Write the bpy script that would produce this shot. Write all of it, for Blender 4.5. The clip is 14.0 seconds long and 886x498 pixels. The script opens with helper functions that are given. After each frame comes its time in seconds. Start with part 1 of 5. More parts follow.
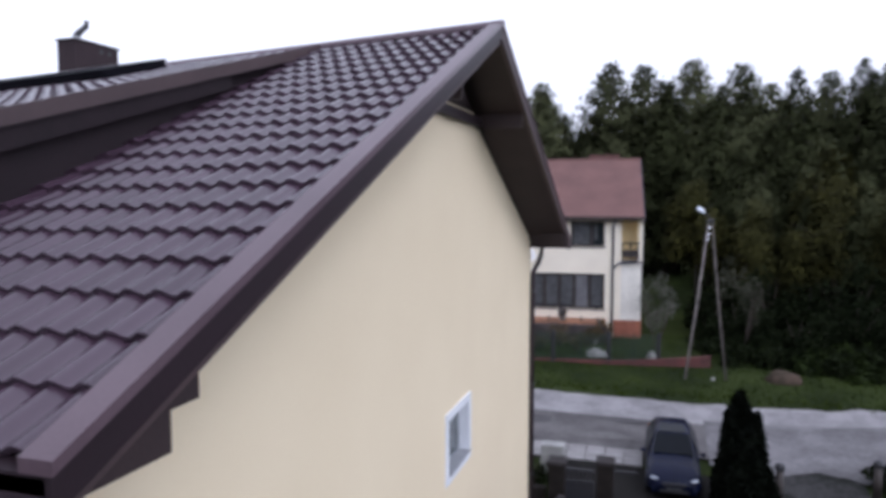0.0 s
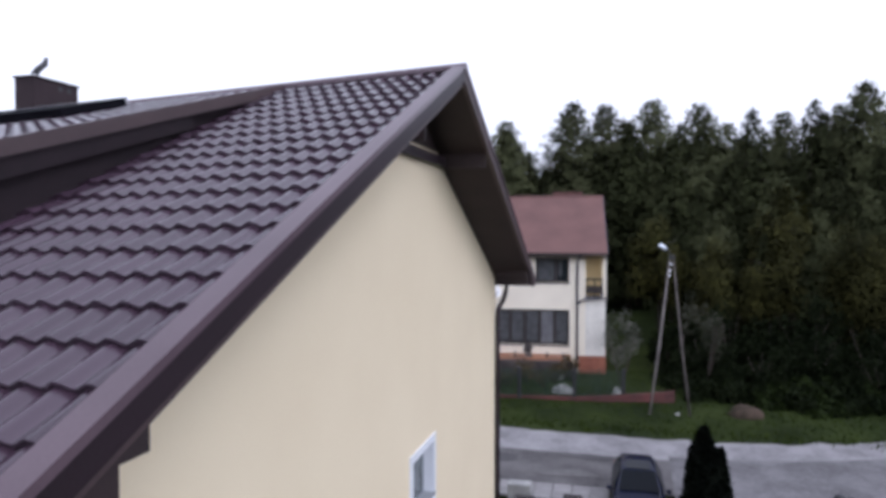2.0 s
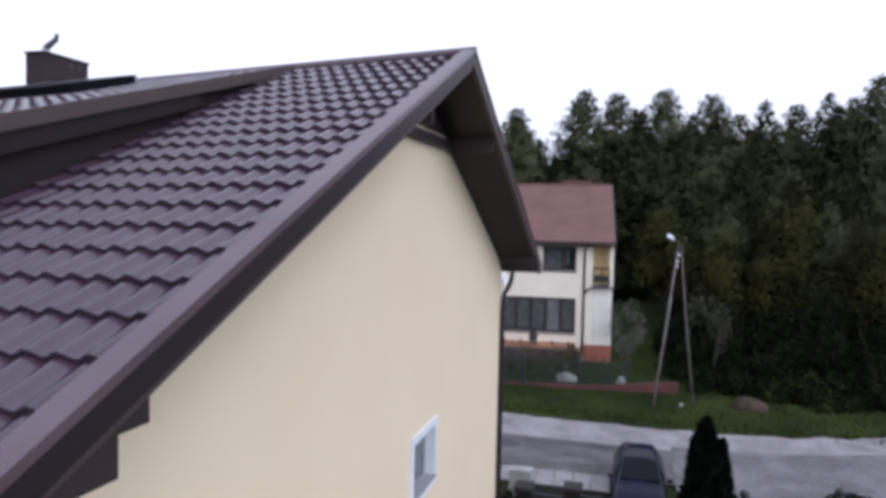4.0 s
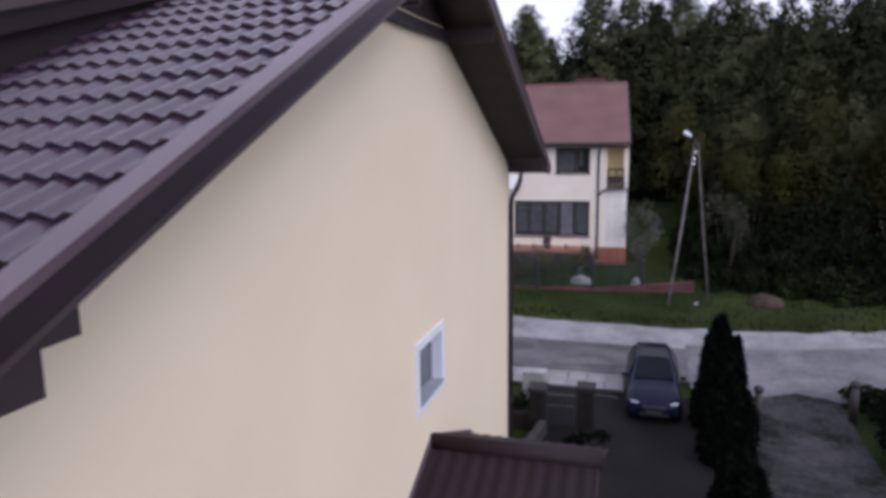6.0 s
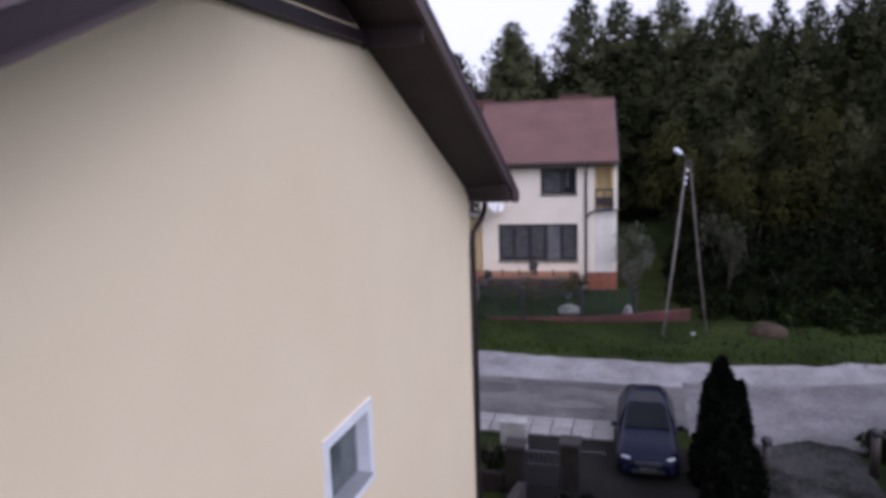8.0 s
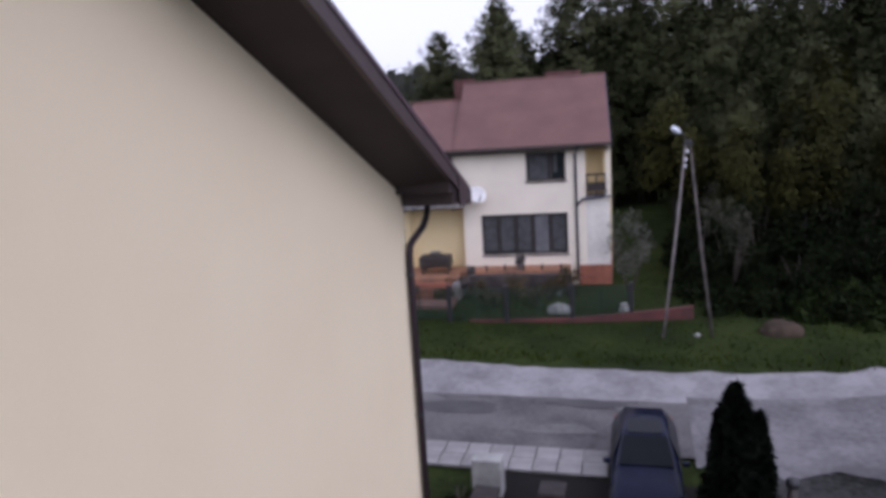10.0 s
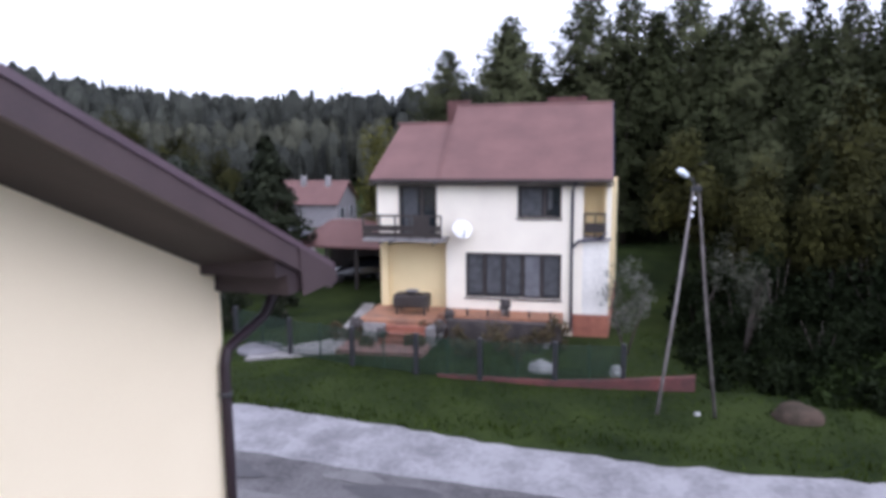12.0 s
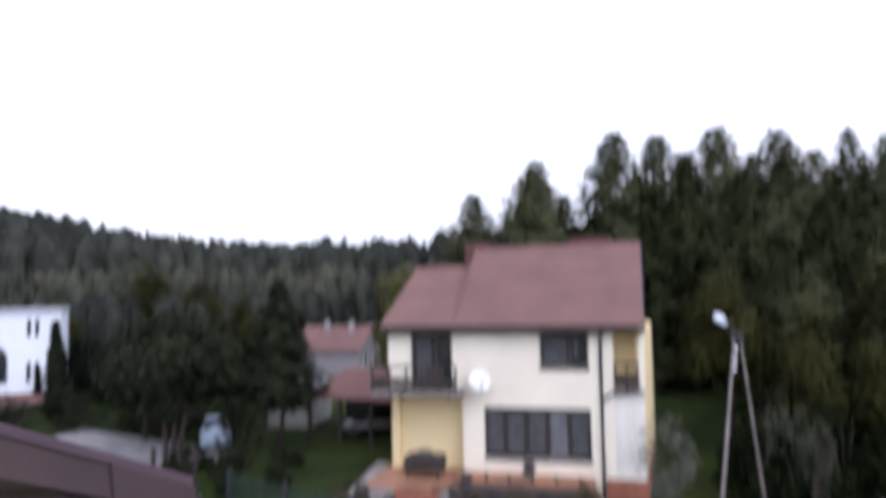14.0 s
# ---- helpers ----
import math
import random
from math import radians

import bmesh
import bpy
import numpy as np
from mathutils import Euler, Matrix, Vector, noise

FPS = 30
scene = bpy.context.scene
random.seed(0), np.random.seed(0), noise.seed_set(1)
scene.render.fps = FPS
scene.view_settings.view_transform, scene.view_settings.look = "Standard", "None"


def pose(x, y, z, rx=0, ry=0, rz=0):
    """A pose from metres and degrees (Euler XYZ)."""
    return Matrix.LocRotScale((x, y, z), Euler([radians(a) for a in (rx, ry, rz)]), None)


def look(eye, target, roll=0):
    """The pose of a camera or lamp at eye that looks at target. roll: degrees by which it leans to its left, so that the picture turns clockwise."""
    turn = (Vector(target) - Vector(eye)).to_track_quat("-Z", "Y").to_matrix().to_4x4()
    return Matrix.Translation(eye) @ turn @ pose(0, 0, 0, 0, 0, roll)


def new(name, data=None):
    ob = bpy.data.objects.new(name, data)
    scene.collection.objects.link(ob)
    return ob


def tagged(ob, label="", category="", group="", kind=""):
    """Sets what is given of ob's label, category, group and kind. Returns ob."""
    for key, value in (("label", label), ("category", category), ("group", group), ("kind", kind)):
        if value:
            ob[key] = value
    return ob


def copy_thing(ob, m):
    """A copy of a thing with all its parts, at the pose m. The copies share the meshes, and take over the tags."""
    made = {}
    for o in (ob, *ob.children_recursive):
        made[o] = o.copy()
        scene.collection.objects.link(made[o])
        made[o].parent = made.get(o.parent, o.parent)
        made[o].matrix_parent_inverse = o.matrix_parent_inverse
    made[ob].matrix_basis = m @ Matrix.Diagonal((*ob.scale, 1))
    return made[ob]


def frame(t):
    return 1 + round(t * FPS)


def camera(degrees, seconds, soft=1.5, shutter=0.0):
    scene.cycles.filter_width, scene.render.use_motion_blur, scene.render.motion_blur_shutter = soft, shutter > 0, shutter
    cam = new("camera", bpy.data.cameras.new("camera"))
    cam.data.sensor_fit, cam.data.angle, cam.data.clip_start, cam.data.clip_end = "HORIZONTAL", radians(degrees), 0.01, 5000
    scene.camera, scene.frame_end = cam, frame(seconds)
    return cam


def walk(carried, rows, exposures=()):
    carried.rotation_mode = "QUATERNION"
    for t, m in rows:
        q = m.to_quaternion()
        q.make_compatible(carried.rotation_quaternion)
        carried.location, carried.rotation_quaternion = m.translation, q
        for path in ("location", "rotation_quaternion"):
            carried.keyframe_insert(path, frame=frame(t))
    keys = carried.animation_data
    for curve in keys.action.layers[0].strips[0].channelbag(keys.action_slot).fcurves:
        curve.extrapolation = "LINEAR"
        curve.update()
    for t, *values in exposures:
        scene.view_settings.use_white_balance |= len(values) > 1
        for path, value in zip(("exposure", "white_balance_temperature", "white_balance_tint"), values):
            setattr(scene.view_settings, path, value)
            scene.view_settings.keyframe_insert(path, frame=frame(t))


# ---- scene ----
cam = camera(64.4, 14.0, soft=4.0, shutter=0.5)
PATH = [
    (0, (2.804, -14.952, 8.245), (2.212, -13.048, 8.09), -0.0),
    (0.5, (2.861, -14.976, 8.241), (2.35, -13.046, 8.131), 1.1),
    (1, (2.864, -14.979, 8.26), (2.355, -13.046, 8.187), 0.3),
    (1.5, (2.856, -14.962, 8.275), (2.35, -13.028, 8.208), 0.5),
    (2, (2.829, -14.932, 8.293), (2.328, -12.997, 8.239), -0.0),
    (2.5, (2.832, -14.928, 8.305), (2.329, -12.993, 8.256), 0.2),
    (2.7, (2.841, -14.925, 8.292), (2.338, -12.991, 8.214), 0.9),
    (4.8, (2.89, -14.93, 8.24), (2.357, -13.005, 8.147), 1.0),
    (5, (2.908, -14.892, 8.226), (2.37, -12.968, 8.136), 0.3),
    (5.5, (2.89, -14.82, 8.225), (2.34, -12.911, 8.001), -3.3),
    (6, (2.934, -14.459, 8.123), (2.378, -12.570, 7.773), -0.8),
    (6.5, (2.960, -13.972, 8.108), (2.409, -12.085, 7.736), -1.6),
    (7, (3.019, -13.402, 8.124), (2.490, -11.506, 7.767), -0.6),
    (7.5, (3.05, -12.84, 8.12), (2.519, -10.934, 7.830), -3.1),
    (8, (3.11, -12.16, 8.150), (2.563, -10.260, 7.855), -1.9),
    (8.2, (3.110, -11.806, 8.100), (2.561, -9.907, 7.793), -1.0),
    (10.3, (3.307, -8.528, 8.115), (2.743, -6.639, 7.782), -4.4),
    (10.5, (3.383, -8.188, 8.168), (2.804, -6.301, 7.842), -4.9),
    (11, (3.545, -7.21, 8.238), (2.951, -5.326, 7.927), -3.7),
    (11.5, (3.70, -6.21, 8.305), (3.105, -4.323, 8.014), -2.3),
    (12, (3.851, -5.306, 8.336), (3.255, -3.418, 8.051), -0.5),
    (12.5, (4.10, -4.61, 8.507), (3.469, -2.741, 8.175), -1.2),
    (13, (4.125, -4.0, 8.594), (3.484, -2.107, 8.675), 0.6),
    (13.5, (4.0, -3.33, 8.53), (3.369, -1.446, 8.757), 4.4),
    (13.8, (4.02, -3.06, 8.62), (3.332, -1.187, 8.501), -1.6),
    (14, (4.0, -3.08, 8.42), (3.306, -1.208, 8.538), -1.1),
]
walk(cam, [(t, look(eye, target, roll)) for t, eye, target, roll in PATH],
     [(0, 0.35, 5650, 18), (5, 0.35, 5650, 18), (6.2, 0.18, 5650, 26), (8.2, 0.15, 5650, 26), (10.5, 0.15, 5650, 25), (11.5, 0.5, 5500, 22), (12.0, 0.9, 5500, 21), (12.5, 1.18, 5450, 20), (13.0, 1.25, 5600, 20), (13.5, 0.8, 5700, 19), (14, 0.8, 5700, 19)])

# ---- daylight under a bright overcast sky ----
SUN_ELEVATION, SUN_ROTATION = radians(42), radians(125)
world = bpy.data.worlds.new("sky")
scene.world = world
world.use_nodes = True
wn = world.node_tree
wn.nodes.clear()
w_sky = wn.nodes.new("ShaderNodeTexSky")
w_sky.sky_type, w_sky.sun_disc = "NISHITA", False
w_sky.sun_elevation, w_sky.sun_rotation = SUN_ELEVATION, SUN_ROTATION
w_sky.dust_density, w_sky.ozone_density = 4.0, 0.6
w_hue = wn.nodes.new("ShaderNodeHueSaturation")
w_hue.inputs["Saturation"].default_value = 0.14
w_bg = wn.nodes.new("ShaderNodeBackground")
w_bg.inputs["Strength"].default_value = 0.15
w_out = wn.nodes.new("ShaderNodeOutputWorld")
wn.links.new(w_sky.outputs[0], w_hue.inputs["Color"])
# an even cloud layer over the clear sky
w_cloud = wn.nodes.new("ShaderNodeMix")
w_cloud.data_type = "RGBA"
w_cloud.inputs[0].default_value = 0.6
w_cloud.inputs[7].default_value = (7.5, 7.5, 7.7, 1)
wn.links.new(w_hue.outputs[0], w_cloud.inputs[6])
wn.links.new(w_cloud.outputs[2], w_bg.inputs["Color"])
wn.links.new(w_bg.outputs[0], w_out.inputs["Surface"])
sun = new("sun", bpy.data.lights.new("sun", "SUN"))
sun.data.energy, sun.data.angle, sun.data.color = 0.22, radians(25), (1.0, 0.96, 0.9)
sun.matrix_world = look((60 * math.sin(SUN_ROTATION), 60 * math.cos(SUN_ROTATION), 54), (0, 0, 0))


# ---- materials ----
def material(name, colour, rough=0.7, second=None, scale=6.0, fine=60.0, bump=0.15, metal=0.0, depth=0.01, per_object=0.0, spec=0.5):
    """A painted, mineral or organic surface: two colours mixed by coarse and fine noise, with a fine relief."""
    m = bpy.data.materials.new(name)
    m.use_nodes = True
    nt = m.node_tree
    bsdf = nt.nodes["Principled BSDF"]
    bsdf.inputs["Roughness"].default_value, bsdf.inputs["Metallic"].default_value = rough, metal
    bsdf.inputs["Specular IOR Level"].default_value = spec
    second = second or tuple(c * 0.72 for c in colour)
    co = nt.nodes.new("ShaderNodeTexCoord")
    coarse, small = nt.nodes.new("ShaderNodeTexNoise"), nt.nodes.new("ShaderNodeTexNoise")
    coarse.inputs["Scale"].default_value, small.inputs["Scale"].default_value = scale, fine
    coarse.inputs["Detail"].default_value, small.inputs["Detail"].default_value = 5.0, 3.0
    for n in (coarse, small):
        nt.links.new(co.outputs["Object"], n.inputs["Vector"])
    add = nt.nodes.new("ShaderNodeMath")
    add.operation = "MULTIPLY_ADD"
    add.inputs[1].default_value, add.inputs[2].default_value = 0.35, 0.0
    nt.links.new(small.outputs[0], add.inputs[0])
    total = nt.nodes.new("ShaderNodeMath")
    total.operation = "MULTIPLY_ADD"
    total.inputs[1].default_value = 0.65
    nt.links.new(coarse.outputs[0], total.inputs[0])
    nt.links.new(add.outputs[0], total.inputs[2])
    ramp = nt.nodes.new("ShaderNodeValToRGB")
    ramp.color_ramp.elements[0].position, ramp.color_ramp.elements[1].position = 0.36, 0.62
    ramp.color_ramp.elements[0].color, ramp.color_ramp.elements[1].color = (*second, 1), (*colour, 1)
    nt.links.new(total.outputs[0], ramp.inputs[0])
    last = ramp.outputs[0]
    if per_object:
        info, hsv, span = nt.nodes.new("ShaderNodeObjectInfo"), nt.nodes.new("ShaderNodeHueSaturation"), nt.nodes.new("ShaderNodeMapRange")
        span.inputs[3].default_value, span.inputs[4].default_value = 1 - per_object, 1 + per_object
        nt.links.new(info.outputs["Random"], span.inputs[0])
        nt.links.new(span.outputs[0], hsv.inputs["Value"])
        nt.links.new(last, hsv.inputs["Color"])
        last = hsv.outputs[0]
    nt.links.new(last, bsdf.inputs["Base Color"])
    if bump:
        bp = nt.nodes.new("ShaderNodeBump")
        bp.inputs["Strength"].default_value, bp.inputs["Distance"].default_value = bump, depth
        nt.links.new(small.outputs[0], bp.inputs["Height"])
        nt.links.new(bp.outputs[0], bsdf.inputs["Normal"])
    return m


def leaf_material(name, colour, second, low=0.7, high=1.3, scale=0.6, per_tree=0.0):
    """Foliage: colour varies from leaf to leaf and over the crown, with some light passing through."""
    m = material(name, colour, 0.8, second, scale, 3.0, 0.0, per_object=per_tree, spec=0.04)
    nt = m.node_tree
    bsdf = nt.nodes["Principled BSDF"]
    geo, hsv, span = nt.nodes.new("ShaderNodeNewGeometry"), nt.nodes.new("ShaderNodeHueSaturation"), nt.nodes.new("ShaderNodeMapRange")
    span.inputs[3].default_value, span.inputs[4].default_value = low, high
    nt.links.new(geo.outputs["Random Per Island"], span.inputs[0])
    nt.links.new(span.outputs[0], hsv.inputs["Value"])
    was = bsdf.inputs["Base Color"].links[0].from_socket
    nt.links.new(was, hsv.inputs["Color"])
    nt.links.new(hsv.outputs[0], bsdf.inputs["Base Color"])
    return m


def glass_pane(name, colour=(0.02, 0.025, 0.03)):
    m = material(name, colour, 0.08, tuple(c * 0.6 for c in colour), 1.5, 8.0, 0.0, spec=0.6)
    return m


RENDER_WALL = material("cream_render", (0.80, 0.69, 0.49), 0.9, (0.76, 0.65, 0.455), 0.6, 90, 0.25, depth=0.004)
WHITE_TRIM = material("white_trim", (0.78, 0.80, 0.84), 0.6, (0.70, 0.72, 0.76), 3, 60, 0.1)
ROOF_METAL = material("brown_tile_metal", (0.057, 0.034, 0.051), 0.22, (0.038, 0.022, 0.034), 2.5, 120, 0.10, depth=0.002, per_object=0.14, spec=0.75)
TRIM_METAL = material("brown_trim_metal", (0.115, 0.078, 0.094), 0.34, (0.085, 0.056, 0.069), 1.2, 60, 0.08, depth=0.002)
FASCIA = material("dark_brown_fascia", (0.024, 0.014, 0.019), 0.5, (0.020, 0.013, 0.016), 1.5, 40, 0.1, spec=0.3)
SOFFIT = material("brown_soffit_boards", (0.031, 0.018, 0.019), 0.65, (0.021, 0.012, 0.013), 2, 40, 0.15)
CHIMNEY = material("chimney_cladding", (0.045, 0.031, 0.034), 0.7, (0.032, 0.022, 0.025), 3, 40, 0.2, spec=0.2)
PANEL_BLACK = material("black_collector_glass", (0.008, 0.008, 0.011), 0.8, (0.006, 0.006, 0.008), 2, 30, 0.0, spec=0.03)
ALU = material("aluminium_edge", (0.55, 0.56, 0.58), 0.35, (0.45, 0.46, 0.48), 5, 60, 0.05, metal=0.7)
DARK_METAL = material("dark_metal", (0.03, 0.03, 0.035), 0.45, None, 5, 60, 0.05)
GLASS = glass_pane("window_glass")
GRASS = material("spring_grass", (0.028, 0.040, 0.009), 0.95, (0.009, 0.015, 0.004), 0.5, 7, 0.5, depth=0.05, spec=0.1)
ASPHALT = material("worn_asphalt", (0.135, 0.127, 0.128), 0.85, (0.060, 0.056, 0.058), 0.8, 9, 0.4, spec=0.3)
GRAVEL = material("pale_gravel", (0.275, 0.265, 0.272), 0.95, (0.145, 0.138, 0.145), 1.0, 7, 0.6, depth=0.03)
APRON = material("dull_gravel", (0.175, 0.168, 0.175), 0.95, (0.085, 0.081, 0.085), 0.9, 7, 0.6, depth=0.03)
DRIVE = material("gravel_drive", (0.062, 0.060, 0.061), 0.95, (0.010, 0.011, 0.009), 0.9, 7, 0.6, depth=0.03, spec=0.1)
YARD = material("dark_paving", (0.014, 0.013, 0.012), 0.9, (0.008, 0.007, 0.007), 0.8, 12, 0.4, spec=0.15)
SLAB = material("concrete_slab", (0.29, 0.28, 0.28), 0.9, (0.20, 0.19, 0.19), 2.5, 40, 0.3, per_object=0.15)


# ---- building helpers ----
def part(name, bm, mat, parent, label=""):
    """One mesh object from a bmesh, under a thing or a part."""
    me = bpy.data.meshes.new(name)
    bm.to_mesh(me)
    bm.free()
    me.materials.append(mat)
    ob = new(name, me)
    ob.parent = parent
    return tagged(ob, label)


def thing(name, label, category, m=None, group="", kind=""):
    ob = new(name)
    ob.empty_display_size = 0.2
    ob.matrix_basis = m or Matrix()
    return tagged(ob, label, category, group, kind)


def lone(name, bm, mat, label, category, m=None, group="", kind=""):
    """A top-level thing that is one mesh."""
    ob = part(name, bm, mat, None)
    ob.matrix_basis = m or Matrix()
    return tagged(ob, label, category, group, kind)


def add_box(bm, x0, x1, y0, y1, z0, z1, bevel=0.0, turn=None):
    b = bmesh.new() if bevel or turn else bm
    vs = [b.verts.new(p) for p in ((x0, y0, z0), (x1, y0, z0), (x1, y1, z0), (x0, y1, z0), (x0, y0, z1), (x1, y0, z1), (x1, y1, z1), (x0, y1, z1))]
    for f in ((3, 2, 1, 0), (4, 5, 6, 7), (0, 1, 5, 4), (1, 2, 6, 5), (2, 3, 7, 6), (3, 0, 4, 7)):
        b.faces.new([vs[i] for i in f])
    if b is not bm:
        if bevel:
            bmesh.ops.bevel(b, geom=b.edges[:], offset=bevel, segments=2, affect="EDGES", profile=0.5)
        if turn:
            bmesh.ops.transform(b, matrix=turn, verts=b.verts[:])
        me = bpy.data.meshes.new("tmp")
        b.to_mesh(me)
        b.free()
        bm.from_mesh(me)
        bpy.data.meshes.remove(me)
    return bm


def box(*a, **k):
    return add_box(bmesh.new(), *a, **k)


def prism(outline, axis, a, b):
    """A solid from an outline of (u, v) points, drawn out along an axis from a to b. x: (y, z); y: (x, z); z: (x, y)."""
    bm = bmesh.new()
    put = {"x": lambda u, v, w: (w, u, v), "y": lambda u, v, w: (u, w, v), "z": lambda u, v, w: (u, v, w)}[axis]
    lo, hi = [bm.verts.new(put(u, v, a)) for u, v in outline], [bm.verts.new(put(u, v, b)) for u, v in outline]
    n = len(outline)
    for i in range(n):
        bm.faces.new((lo[i], lo[(i + 1) % n], hi[(i + 1) % n], hi[i]))
    bm.faces.new(lo[::-1])
    bm.faces.new(hi)
    bmesh.ops.recalc_face_normals(bm, faces=bm.faces[:])
    return bm


def add_tube(bm, points, radius, sides=10, end=None):
    """A pipe along points; end: the radius at the last point."""
    pts = [Vector(p) for p in points]
    rings = []
    for i, p in enumerate(pts):
        d = (pts[min(i + 1, len(pts) - 1)] - pts[max(i - 1, 0)]).normalized()
        u = d.orthogonal().normalized() if abs(d.z) > 0.95 else d.cross(Vector((0, 0, 1))).normalized()
        v = d.cross(u)
        r = radius + ((end if end is not None else radius) - radius) * i / max(len(pts) - 1, 1)
        rings.append([bm.verts.new(p + r * (math.cos(2 * math.pi * k / sides) * u + math.sin(2 * math.pi * k / sides) * v)) for k in range(sides)])
    for a, b in zip(rings, rings[1:]):
        for k in range(sides):
            f = bm.faces.new((a[k], a[(k + 1) % sides], b[(k + 1) % sides], b[k]))
            f.smooth = True
    bm.faces.new(rings[0][::-1])
    bm.faces.new(rings[-1])
    return bm


def tube(points, radius, sides=10, end=None):
    bm = add_tube(bmesh.new(), points, radius, sides, end)
    bmesh.ops.recalc_face_normals(bm, faces=bm.faces[:])
    return bm


def lathe(profile, sides=16):
    """A turned body from (radius, z) points."""
    bm = bmesh.new()
    rings = [[bm.verts.new((r * math.cos(2 * math.pi * k / sides), r * math.sin(2 * math.pi * k / sides), z)) for k in range(sides)] for r, z in profile]
    for a, b in zip(rings, rings[1:]):
        for k in range(sides):
            bm.faces.new((a[k], a[(k + 1) % sides], b[(k + 1) % sides], b[k])).smooth = True
    bm.faces.new(rings[0][::-1])
    bm.faces.new(rings[-1])
    return bm


def rough(bm, amount, scale=1.0, cut=0):
    """Knock a mesh about with noise, so that it looks worn or grown."""
    if cut:
        bmesh.ops.subdivide_edges(bm, edges=bm.edges[:], cuts=cut, use_grid_fill=True)
    for v in bm.verts:
        v.co += amount * noise.noise_vector(v.co * scale)
    return bm


# ---- the lie of the land: level by the near house, rising past the road to a wooded hill ----
def land(x, y):
    z = 0.3 + 0.037 * min(max(0.0, y - 3.5), 13.0) + 0.046 * min(max(0.0, y - 24.0), 40.0)
    if y > 63.5:
        far = min(y - 63.5, 140.0)
        z += (0.04 + 0.0000128 * min(max(0.0, -x - 55), 125.0) ** 2) * min(far, 75.0) + 0.6 * math.sin(x * 0.03) * min(far / 40, 1)
    return z


def grid_sheet(xs, ys, lift=0.0, wobble=0.0):
    bm = bmesh.new()
    rows = [[bm.verts.new((x, y, land(x, y) + lift + wobble * noise.noise((x * 0.7, y * 0.7, 3.1)))) for x in xs] for y in ys]
    for a, b in zip(rows, rows[1:]):
        for i in range(len(xs) - 1):
            bm.faces.new((a[i], a[i + 1], b[i + 1], b[i])).smooth = True
    return bm


def strip(xs, near, far, lift, rows=4):
    """A sheet over the land between two edges y = near(x) and y = far(x)."""
    bm = bmesh.new()
    lines = []
    for r in range(rows + 1):
        k = r / rows
        lines.append([bm.verts.new((x, near(x) * (1 - k) + far(x) * k, land(x, near(x) * (1 - k) + far(x) * k) + lift)) for x in xs])
    for a, b in zip(lines, lines[1:]):
        for i in range(len(xs) - 1):
            bm.faces.new((a[i], a[i + 1], b[i + 1], b[i]))
    return bm


def span(a, b, n):
    return [a + (b - a) * i / n for i in range(n + 1)]


def wander(x, seed, amount, scale):
    return amount * noise.noise((x * scale, seed, 0.0))


xs = sorted(set([-3000, -1500, -800, -400, -260] + span(-200, -60, 28) + span(-60, 60, 96) + span(60, 200, 14) + [300, 600, 1200, 3000]))
ys = sorted(set([-3000, -1200, -500, -200, -100, -60] + span(-40, 64, 104) + span(64, 220, 30) + [300, 500, 900, 1800, 3500]))
lone("ground", grid_sheet(xs, ys, 0.0, 0.06), GRASS, "uneven spring grass and soil ground", "ground", kind="structure")

ROAD_X = span(-60, 60, 240)


def bend(x):
    return 0.0072 * max(0.0, -x - 2.0) ** 2 + 0.03 * min(max(0.0, x - 4.5), 20.0) ** 2


lone("road", strip(ROAD_X, lambda x: 6.6 + 0.35 * bend(x), lambda x: 9.5 + bend(x) + wander(x, 4, 0.2, 0.8) + wander(x, 6, 0.08, 4), 0.07, 6), ASPHALT,
     "worn grey asphalt road with patches", "road", kind="structure")
lone("road_shoulder", strip(ROAD_X, lambda x: 9.2 + bend(x), lambda x: 11.7 + min(0.45, 0.08 * max(0.0, 1 - x)) + 0.9 * bend(x) + wander(x, 9, 0.3, 1.1) + wander(x, 2, 0.22, 4), 0.062, 6), GRAVEL,
     "pale gravel shoulder along the road", "road", kind="structure")
lone("road_apron", strip(span(4.3, 40, 100), lambda x: 6.2 + wander(x, 7, 0.5, 0.9) + wander(x, 3, 0.3, 2.6), lambda x: 9.9 + bend(x), 0.078, 6), APRON,
     "pale gravel spread over the road", "road", kind="structure")
lone("driveway", strip(span(5.6, 8.15, 30), lambda x: -16 + 0 * x, lambda x: 6.5 + wander(x, 5, 0.3, 1.5), 0.066, 60), DRIVE,
     "rutted grey gravel driveway", "driveway", kind="structure")
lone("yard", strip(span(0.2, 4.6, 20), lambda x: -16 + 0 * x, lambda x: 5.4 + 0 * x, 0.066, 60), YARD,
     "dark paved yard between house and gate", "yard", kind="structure")

